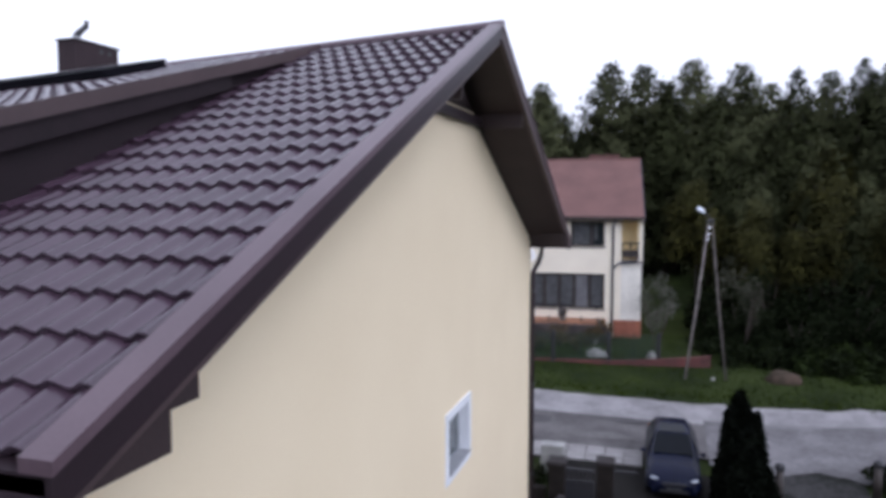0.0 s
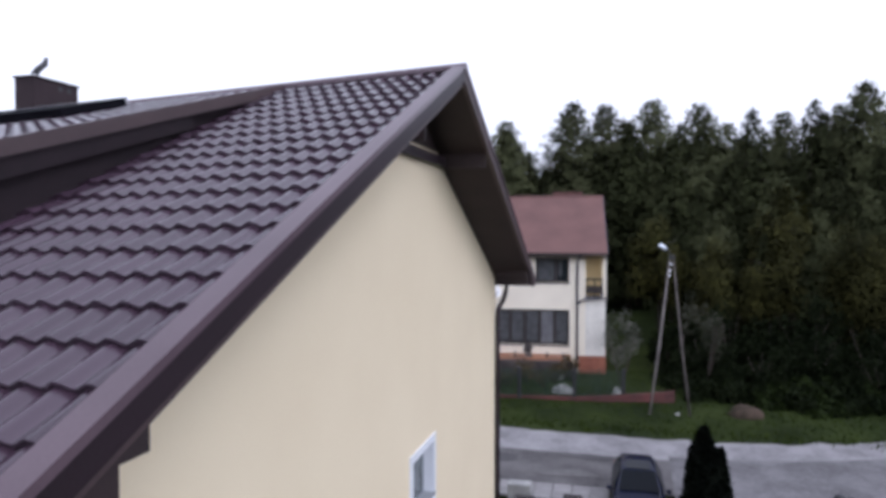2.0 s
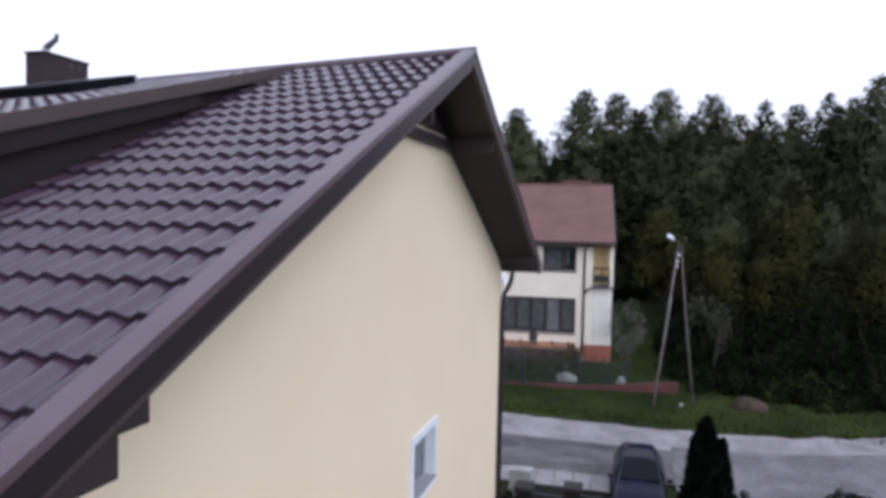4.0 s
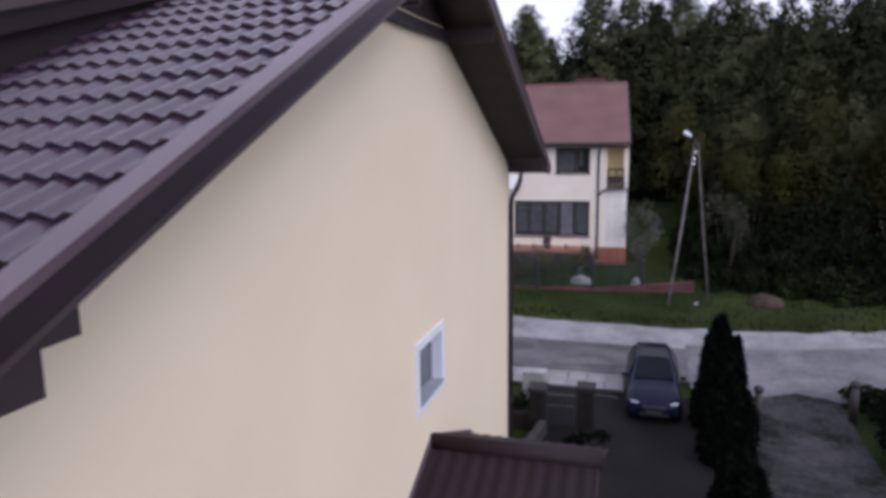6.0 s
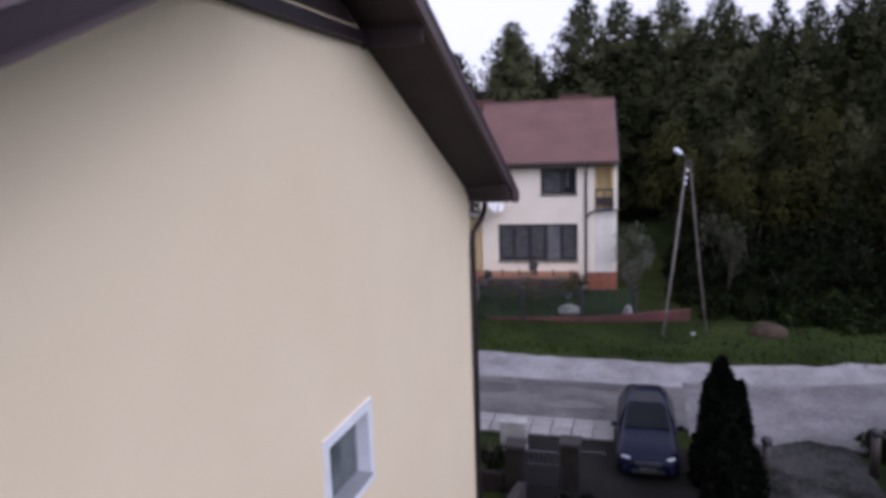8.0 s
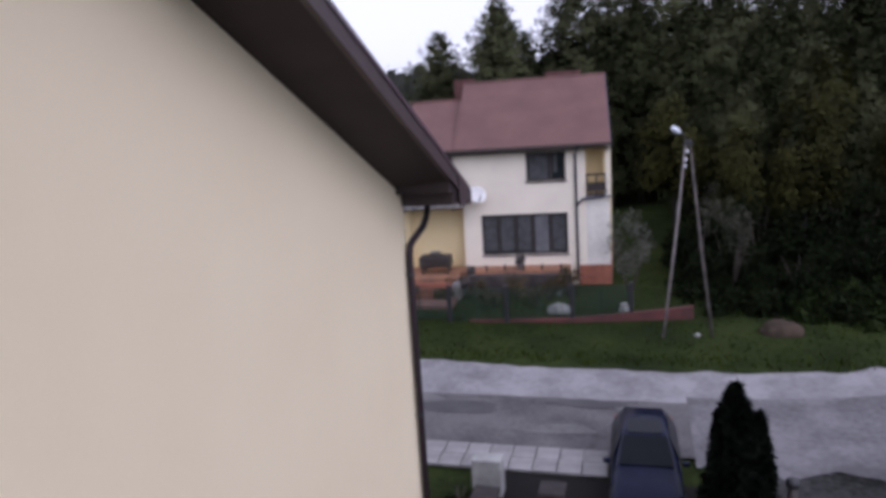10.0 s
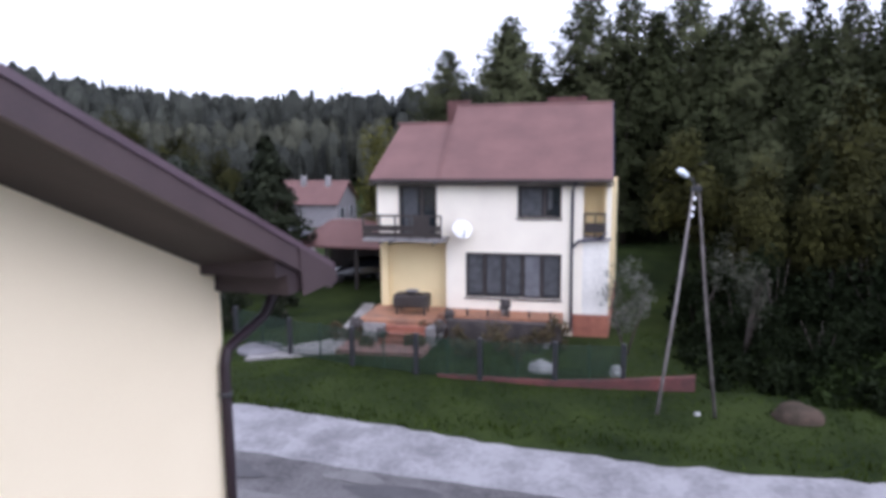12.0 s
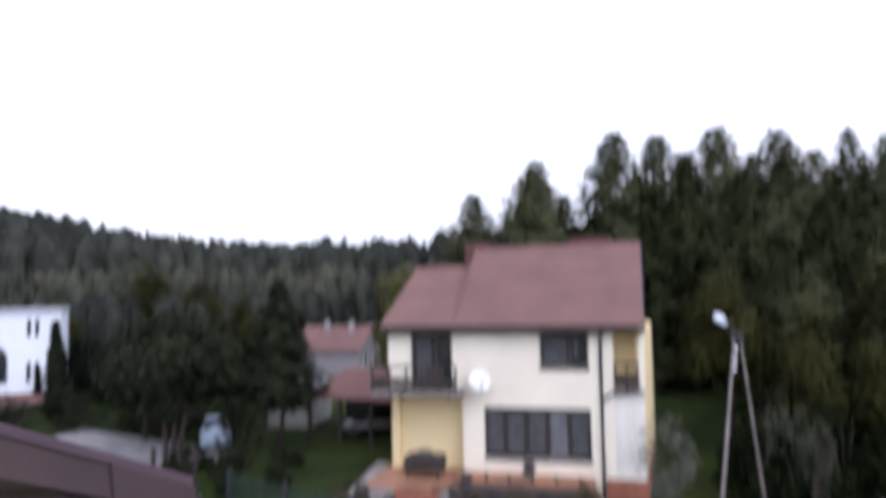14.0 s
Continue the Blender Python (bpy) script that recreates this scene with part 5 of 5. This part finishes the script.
def yard_tree(x, y, height, crown, base, count, trunks, label, pointed=False):
    """A dense dark tree on one or more leaning trunks, round-crowned or pointed."""
    root = thing("yard_tree", label, "tree", Matrix.Translation((x, y, land(x, y))), "dark yard trees")
    for dx in trunks:
        bm = bmesh.new()
        add_tube(bm, [(dx * 0.5, 0, -0.2), (dx * 0.9, 0.1, base * 0.8), (dx * 1.6, 0, height * 0.75)], 0.16, 8, 0.04)
        for k in range(7):
            a, z = 0.9 * k + dx, base * (0.8 + 0.18 * k)
            add_tube(bm, [(dx, 0.05, z), (crown * 0.7 * math.cos(a), crown * 0.7 * math.sin(a), min(z + 1.2, height * 0.85))], 0.06, 5, 0.015)
        part("trunk", bm, BARK, root, "dark leaning trunk")
    if pointed:
        pts = conifer_points(height, crown, base / height, 0.05, 0.75, count, 150)
        leafy("crown", pts, 0.17, YARD_LEAF, root, "", 0.0, 1.0, pts * np.array([0.0, 0.0, 1.0]) - np.array([0.0, 0.0, 1.2]))
    else:
        mid = (base + height) / 2
        pts = cloud_points((crown, crown * 0.85, (height - base) * 0.46), count, 46, (0, 0, mid))
        leafy("crown", pts, 0.17, YARD_LEAF, root, "", 0.0, 1.0, np.array([0.0, 0.0, mid - 1.5]) + 0 * pts)
    return root


yard_tree(-19.9, 24.0, 6.9, 3.1, 2.0, 11000, (-0.6, 0.1, 0.7), "broad dark tree with leaning trunks beside the gravel yard")
yard_tree(-23.6, 26.2, 5.6, 2.2, 1.6, 6000, (0.0,), "dark round tree beyond the gravel yard")
yard_tree(-15.9, 27.0, 8.3, 2.7, 1.9, 9000, (0.1,), "tall pointed dark tree behind the lawn", True)
yard_tree(-28.0, 30.0, 6.0, 2.2, 0.9, 6000, (0.0,), "dark dense tree beside the white block")
yard_tree(-25.2, 31.5, 4.6, 2.4, 0.8, 6000, (0.0,), "low dark tree beyond the yard")
yard_tree(-32.6, 28.6, 6.2, 0.85, 0.3, 4500, (0.0,), "narrow dark evergreen at the white block's corner", True)
for x, y, r, h in ((-16.5, 24.6, 1.2, 1.5), (-24.0, 29.4, 1.8, 0.8), (-29.5, 27.5, 1.6, 0.9), (-20.5, 29.8, 1.8, 1.0), (-13.6, 24.0, 0.8, 0.5), (-17.2, 22.2, 0.9, 0.5), (-12.0, 21.0, 0.8, 0.5), (-14.5, 21.5, 1.0, 0.7), (-31.2, 24.5, 1.6, 1.0), (-33.5, 26.5, 1.9, 1.2), (-31.0, 28.5, 1.5, 1.0), (-22.6, 27.6, 1.7, 0.7), (-19.6, 27.2, 1.3, 0.6), (-25.6, 27.6, 1.5, 0.7), (-30.0, 22.0, 1.2, 0.8), (-13.2, 19.4, 0.6, 0.45), (-15.6, 19.2, 0.9, 0.6)):
    bush("yard_shrub", x, y, (r, r * 0.8, h), 900, 0.10, YARD_LEAF, "dark low shrub round the yard")


def thuja(x, y, height, width, count):
    """A dense columnar thuja with a feathered outline and a second leader."""
    root = thing("thuja", "dark columnar thuja beside the driveway", "tree", Matrix.Translation((x, y, land(x, y))), "thujas")
    part("trunk", tube([(0, 0, -0.1), (0, 0, height * 0.8)], 0.06, 8, 0.02), BARK, root)
    k = rng.uniform(0, 1, count)
    r = width * np.minimum(1.0, (1 - k) * 2.3 + 0.03) * np.sqrt(rng.uniform(0.35, 1, count)) * (0.82 + 0.18 * np.sin(k * 9))
    a = rng.uniform(0, 2 * np.pi, count)
    pts = np.stack([r * np.cos(a), r * np.sin(a), 0.05 + k * height + 0.12 * np.sin(5 * a)], 1)
    side = rng.uniform(0, 1, count // 3)
    ra = width * 0.42 * np.minimum(1.0, (1 - side) * 2.5 + 0.03) * np.sqrt(rng.uniform(0.3, 1, count // 3))
    aa = rng.uniform(0, 2 * np.pi, count // 3)
    pts = np.concatenate([pts, np.stack([width * 0.62 + ra * np.cos(aa), ra * np.sin(aa), side * height * 0.86], 1)])
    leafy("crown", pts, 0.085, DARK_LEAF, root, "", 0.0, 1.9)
    return root


thuja(4.80, 3.85, 2.80, 0.62, 7600)
thuja(4.84, 1.9, 2.0, 0.60, 6000)
thuja(4.75, -1.0, 1.5, 0.55, 4500)

# rough grass on the verges and lawns
n = 26000
gx, gy = rng.uniform(-18, 16, n), rng.uniform(12.0, 24.0, n)
keep = (gy > 12.05 + 0.0065 * np.maximum(0, -gx - 2) ** 2 + rng.uniform(0, 0.35, n) + 0.25 * np.sin(gx * 3.1) * np.sin(gx * 1.3)) & ~((gy > 19.3) & (gx > -12) & (gx < 3))
gx, gy = gx[keep], gy[keep]
gz = np.array([land(a, b) for a, b in zip(gx, gy)])
n = len(gx)
hgt, ang = rng.uniform(0.02, 0.09, n), rng.uniform(0, 6.28, n)
bx, by = 0.035 * np.cos(ang), 0.035 * np.sin(ang)
fringe = gy < 12.2 + 0.0065 * np.maximum(0, -gx - 2) ** 2 + 0.9
hgt = np.where(fringe, hgt * 2.4, hgt)
lx, ly = rng.normal(0, 0.05, n), rng.normal(0, 0.05, n)
v = np.stack([np.stack([gx - bx, gy - by, gz], 1), np.stack([gx + bx, gy + by, gz], 1), np.stack([gx + lx, gy + ly, gz + hgt], 1)], 1).reshape(-1, 3)
tagged(new("grass", mesh_of("grass", v, np.arange(3 * n).reshape(-1, 3), leaf_material("grass_blades", (0.038, 0.055, 0.010), (0.014, 0.024, 0.004)))), "rough spring grass along the road", "grass", kind="stuff")

# ---- far buildings to the west ----
def far_house(name, label, m, w, d, h, rise, wall, roof_mat, windows, overhang=0.3):
    root = thing(name, label, "house", m)
    part("wall", prism([(-w / 2, -0.5), (w / 2, -0.5), (w / 2, h), (0, h + rise * 0.9) if rise else (0, h), (-w / 2, h)], "y", 0, d), wall, root)
    if rise:
        for s in (-1, 1):
            part("roof", prism([(0, h + rise), (s * (w / 2 + overhang), h - rise * overhang * 2 / w), (s * (w / 2 + overhang), h - 0.18), (0, h + rise - 0.2)], "y", -overhang, d + overhang), roof_mat, root)
    else:
        part("roof", box(-w / 2 - 0.15, w / 2 + 0.15, -0.15, d + 0.15, h, h + 0.22), roof_mat, root)
    for x, z, ww, hh in windows:
        win = part("window", box(x - ww / 2, x + ww / 2, -0.02, 0.05, z, z + hh), GLASS, root)
        part("frame", box(x - ww / 2 - 0.06, x - ww / 2, -0.04, 0.05, z - 0.06, z + hh + 0.06), WHITE_TRIM, win)
        part("frame", box(x + ww / 2, x + ww / 2 + 0.06, -0.04, 0.05, z - 0.06, z + hh + 0.06), WHITE_TRIM, win)
    return root


BLUE_WHITE = material("bluish_white_render", (0.74, 0.77, 0.84), 0.9, (0.68, 0.71, 0.78), 1, 30, 0.1)
GREY_ROOF = material("grey_flat_roof", (0.35, 0.36, 0.40), 0.8)
white_block = far_house("house", "white flat-roofed block beyond the yard", Matrix.Translation((-40.8, 30.1, 1.35)) @ Matrix.Rotation(radians(45), 4, "Z"), 9.0, 8.0, 6.1, 0, BLUE_WHITE, GREY_ROOF, tuple((x, z, 0.26, h) for z, h in ((4.5, 1.15), (1.45, 1.3)) for x in (2.62, 3.1)))
part("arched_window", prism([(-0.5, 1.45), (1.4, 1.45)] + [(0.45 + 0.95 * math.cos(a), 3.1 + 0.85 * math.sin(a)) for a in np.linspace(0, math.pi, 11)], "y", -0.03, 0.05), GLASS, white_block, "tall dark arched window")
part("porch_roof", prism([(-1.6, 0.35), (0.0, 0.75), (0.0, 0.55), (-1.6, 0.2)], "x", -4.5, 4.3), RED_ROOF, white_block, "low red lean-to roof")
small_house = far_house("house", "small pale house with red roof among trees", Matrix.Translation((-22.3, 50, 1.95)) @ Matrix.Rotation(radians(96), 4, "Z"), 5.2, 5.4, 2.0, 1.7, material("grey_render", (0.30, 0.28, 0.29), 0.9), RED_ROOF, ((-1.2, 0.5, 0.8, 0.9), (1.2, 0.5, 0.8, 0.9)))
for y in (1.4, 3.6):
    part("chimney", box(-0.75, -0.35, y - 0.2, y + 0.2, 2.9, 4.1, 0.02), SLAB, small_house, "white chimney stack")
far_house("shed", "low pale shed under the trees", Matrix.Translation((-17.6, 30.6, 1.3)) @ Matrix.Rotation(radians(10), 4, "Z"), 2.6, 3.0, 1.9, 0.5, material("shed_boards", (0.36, 0.35, 0.33), 0.9), GREY_ROOF, ())
carport = thing("carport", "open carport with red roof on dark posts", "carport", Matrix.Translation((-12.6, 29.5, land(-12.6, 29.5))))
bm = bmesh.new()
lo = [(-2.5, -1.6, 2.25), (3.0, -1.6, 2.25), (3.0, 3.5, 2.25), (-2.5, 3.5, 2.25)]
hi = [(-1.2, 0.4, 3.4), (3.0, 0.4, 3.4), (3.0, 1.5, 3.4), (-1.2, 1.5, 3.4)]
va, vb, vc = [bm.verts.new((x, y, z - 0.12)) for x, y, z in lo], [bm.verts.new(p) for p in lo], [bm.verts.new(p) for p in hi]
for i in range(4):
    bm.faces.new((va[i], va[(i + 1) % 4], vb[(i + 1) % 4], vb[i]))
    bm.faces.new((vb[i], vb[(i + 1) % 4], vc[(i + 1) % 4], vc[i]))
bm.faces.new(va[::-1])
bm.faces.new(vc)
part("roof", bm, RED_ROOF, carport, "hipped red roof")
for x in (-2.3, -0.6, 1.1, 2.8):
    part("post", box(x - 0.08, x + 0.08, -1.4, -1.24, -0.2, 2.2), DARK_WOOD, carport)
part("back_wall", box(-2.6, 2.9, 3.0, 3.15, -0.2, 2.1), DARK_WOOD, carport)
lone("white_yard", strip(span(-29.3, -17.2, 50), lambda x: 19.6 - 0.22 * (x + 14), lambda x: 25.4 - 0.17 * (x + 17), 0.06), GRAVEL, "pale gravel yard", "yard", kind="structure")
for n, x in enumerate((-17.3, -16.7, -16.0, -15.2)):
    lone("fence_post", rough(box(-0.07, 0.07, -0.07, 0.07, 0, 1.5 + 0.2 * (n % 2), 0.01), 0.01, 3), DARK_WOOD, "dark timber yard fence post", "post", Matrix.Translation((x, 20.0, land(x, 20.0) - 0.05)), "yard fence posts")
PALE_PAINT = material("pale_blue_paint", (0.42, 0.52, 0.66), 0.3)
BLACK_PAINT = material("black_car_paint", (0.012, 0.012, 0.015), 0.2, spec=0.6)


def far_car(label, m, paint):
    root = thing("parked_car", label, "car", m)
    me = body.data.copy()
    me.materials[0] = paint
    new("body", me).parent = root
    part("windscreen", pane_of([(-0.66, 1.27, 0.995), (0.66, 1.27, 0.995), (0.54, 1.93, 1.42), (-0.54, 1.93, 1.42)], 0.015), CAR_GLASS, root)
    for s in (-1, 1):
        part("side_window", pane_of([(s * 0.862, 1.55, 0.95), (s * 0.862, 3.4, 0.955), (s * 0.60, 3.3, 1.41), (s * 0.60, 2.02, 1.40)][::s], 0.012), CAR_GLASS, root)
        part("headlight", box(-0.13, 0.13, -0.05, 0.18, -0.035, 0.04, 0.02), HEADLIGHT, root).matrix_basis = pose(s * 0.62, 0.14, 0.66, -28, 0, s * 24)
        for y in (0.75, 3.3):
            part("wheel", lathe([(0.05, -0.09), (0.29, -0.10), (0.31, 0.0), (0.29, 0.10), (0.05, 0.09)], 16), RUBBER, root).matrix_basis = pose(s * 0.80, y, 0.31, 0, 90, 0)
    return root


far_car("pale blue car under the trees", Matrix.Translation((-18.6, 25.6, land(-18.6, 25.6))) @ Matrix.Rotation(radians(40), 4, "Z") @ Matrix.Scale(0.85, 4), PALE_PAINT)
far_car("black car parked under the carport", Matrix.Translation((-13.9, 29.6, land(-13.9, 29.6))) @ Matrix.Rotation(radians(-62), 4, "Z") @ Matrix.Scale(0.85, 4), BLACK_PAINT)
ring = thing("well_cover", "round grey concrete well cover on the verge", "well cover", Matrix.Translation((-10.6, 17.3, land(-10.6, 17.3))))
part("rim", lathe([(0.62, -0.1), (0.85, -0.1), (0.85, 0.10), (0.80, 0.13), (0.62, 0.13)], 24), APRON, ring, "grey concrete rim")
part("lid", lathe([(0.05, 0.02), (0.61, 0.02), (0.61, 0.09), (0.05, 0.11)], 24), APRON, ring, "grey concrete lid")

# ---- pavement slabs along the near side of the road ----
paving = lone("pavement", strip(span(-9, 2.45, 40), lambda x: 5.5 + 0 * x, lambda x: 6.62 + 0.35 * bend(x), 0.05, 3), material("joint_sand", (0.14, 0.135, 0.13), 0.95), "slab pavement beside the road", "pavement", kind="structure")
slab_mesh = bpy.data.meshes.new("slab")
bm = box(-0.262, 0.262, -0.262, 0.262, 0, 0.06, 0.012)
bm.to_mesh(slab_mesh)
bm.free()
slab_mesh.materials.append(SLAB)
for i in range(21):
    for j in range(2):
        x, y = 2.15 - i * 0.55, 5.78 + j * 0.55
        ob = new("slab", slab_mesh)
        ob.parent = paving
        ob.matrix_basis = pose(x + rng.uniform(-0.01, 0.01), y + 0.35 * bend(x), land(x, y) + 0.045 + rng.uniform(0, 0.012), 3.26 + rng.uniform(-0.6, 0.6), rng.uniform(-0.6, 0.6), rng.uniform(-1.2, 1.2))

# ---- pressed metal tiles of the near roof ----
ROW, WAVE = 0.345, 0.170
TILT = math.atan(PITCH)


def tile_data(name, count_x, mat):
    """A row of pressed tiles: waves across, a slight rise towards the lower lip, and the lip's step."""
    verts, faces = [], []
    steps = 10
    line = [(i / steps) for i in range(count_x * steps + 1)]
    # down the row: flat, rising, then a sharp lip folded back under itself
    for s, lift, wave in ((0.0, 0.0, 1.0), (0.50, 0.013, 1.0), (1.05, 0.034, 1.0), (1.05, 0.034, 1.0), (1.055, 0.024, 1.0), (1.02, -0.002, 0.95)):
        for u in line:
            h = 0.5 - 0.5 * math.cos(2 * math.pi * u)
            verts.append((-u * WAVE, -s * ROW - 0.008 * h * (s > 0.9), lift + 0.036 * h * wave))
    n = len(line)
    for r in (0, 1, 3, 4):
        for i in range(n - 1):
            faces.append((r * n + i, (r + 1) * n + i, (r + 1) * n + i + 1, r * n + i + 1))
    me = bpy.data.meshes.new(name)
    me.from_pydata(verts, [], faces)
    for p in me.polygons:
        p.use_smooth = True
    me.materials.append(mat)
    return me


def tile_row(parent, x, y, z, tilt, side, data, name="roof_tile"):
    ob = new(name, data)
    ob.parent = parent
    ob.matrix_basis = Matrix.Translation((x, y, z)) @ Matrix.Rotation(-math.atan(FALL * max(0.0, 1 - abs(y - RIDGE_Y) / HALF)), 4, "Y") @ Matrix.Rotation(tilt, 4, "X")
    return ob


one = tile_data("roof_tile", 1, ROOF_METAL)
rows_down = int((HALF + 0.05) * SLANT / ROW)
south_rows = int((SOUTH + 0.05) * SLANT / ROW)
x_edge = VERGE_X - 0.12
across = 12
for r in range(south_rows):
    d = 0.06 + r * ROW / SLANT
    for c in range(across):
        tile_row(roof, x_edge - c * WAVE, RIDGE_Y - d, RIDGE_Z - PITCH * d - 0.045 - drop(x_edge - c * WAVE, RIDGE_Y - d), TILT, -1, one)
# the rest of the roof, joined
wide_n = int((x_edge - across * WAVE - WEST_X) / WAVE)
wide = tile_data("roof_tile_course", wide_n, ROOF_METAL)
far_n = int((x_edge - WEST_X) / WAVE)
far_course = tile_data("roof_tile_course", far_n, ROOF_METAL)
dorm_n = int(8.8 / WAVE)
dorm_course = tile_data("roof_tile_course", dorm_n, ROOF_METAL)
dorm_course.transform(Matrix.Diagonal((1, 1, 0.5, 1)))


def courses(name, parent, label, data, places, shape=None):
    """Many courses of tiles joined into one part; shape: how they follow the settled roof."""
    bm = bmesh.new()
    for m in places:
        me = data.copy()
        me.transform(m)
        bm.from_mesh(me)
        bpy.data.meshes.remove(me)
    ob = part(name, shape(bm) if shape else bm, ROOF_METAL, parent, label)
    return tagged(ob, kind="stuff")


def course_m(x, d, z, tilt, side):
    return Matrix.Translation((x, RIDGE_Y + side * d, z)) @ Matrix.Rotation(0.0 if side < 0 else math.pi, 4, "Z") @ Matrix.Rotation(tilt, 4, "X")


steps_d = [0.06 + r * ROW / SLANT for r in range(rows_down)]
courses("roof_tiling", roof, "courses of pressed brown metal tiles", wide, [course_m(x_edge - across * WAVE, d, RIDGE_Z - PITCH * d - 0.045, TILT, -1) for d in steps_d[:south_rows]], settled)
courses("far_roof_tiling", roof, "courses of pressed brown metal tiles", far_course, [course_m(WEST_X, d, RIDGE_Z - PITCH * d - 0.045, TILT, 1) for d in steps_d], settled)
d_slant = math.hypot(1, D_SLOPE)
courses("dormer_tiling", dormer, "pressed metal tiles on the dormer", dorm_course, [course_m(DX - 0.03, 0.1 + r * ROW / d_slant, RIDGE_Z - D_SLOPE * (0.1 + r * ROW / d_slant) - 0.01, math.atan(D_SLOPE), -1) for r in range(int((RIDGE_Y - D_FRONT + 0.4) * d_slant / ROW))], leaning)
canopy_course = tile_data("roof_sheet", 13, CANOPY)
c_pitch = 0.91 / 2.23
for side in (-1, 1):
    ob = courses("canopy_tiling", canopy, "ribbed metal sheet on the canopy", canopy_course, [Matrix.Translation((2.40 if side < 0 else 2.40 - 13 * WAVE * 1.25, -5.7 + side * 0.04, 3.745)) @ Matrix.Rotation(0.0 if side < 0 else math.pi, 4, "Z") @ Matrix.Rotation(math.atan(c_pitch), 4, "X") @ Matrix.Diagonal((1.25, 7.1, 0.55, 1))])
    ob.data.materials[0] = CANOPY
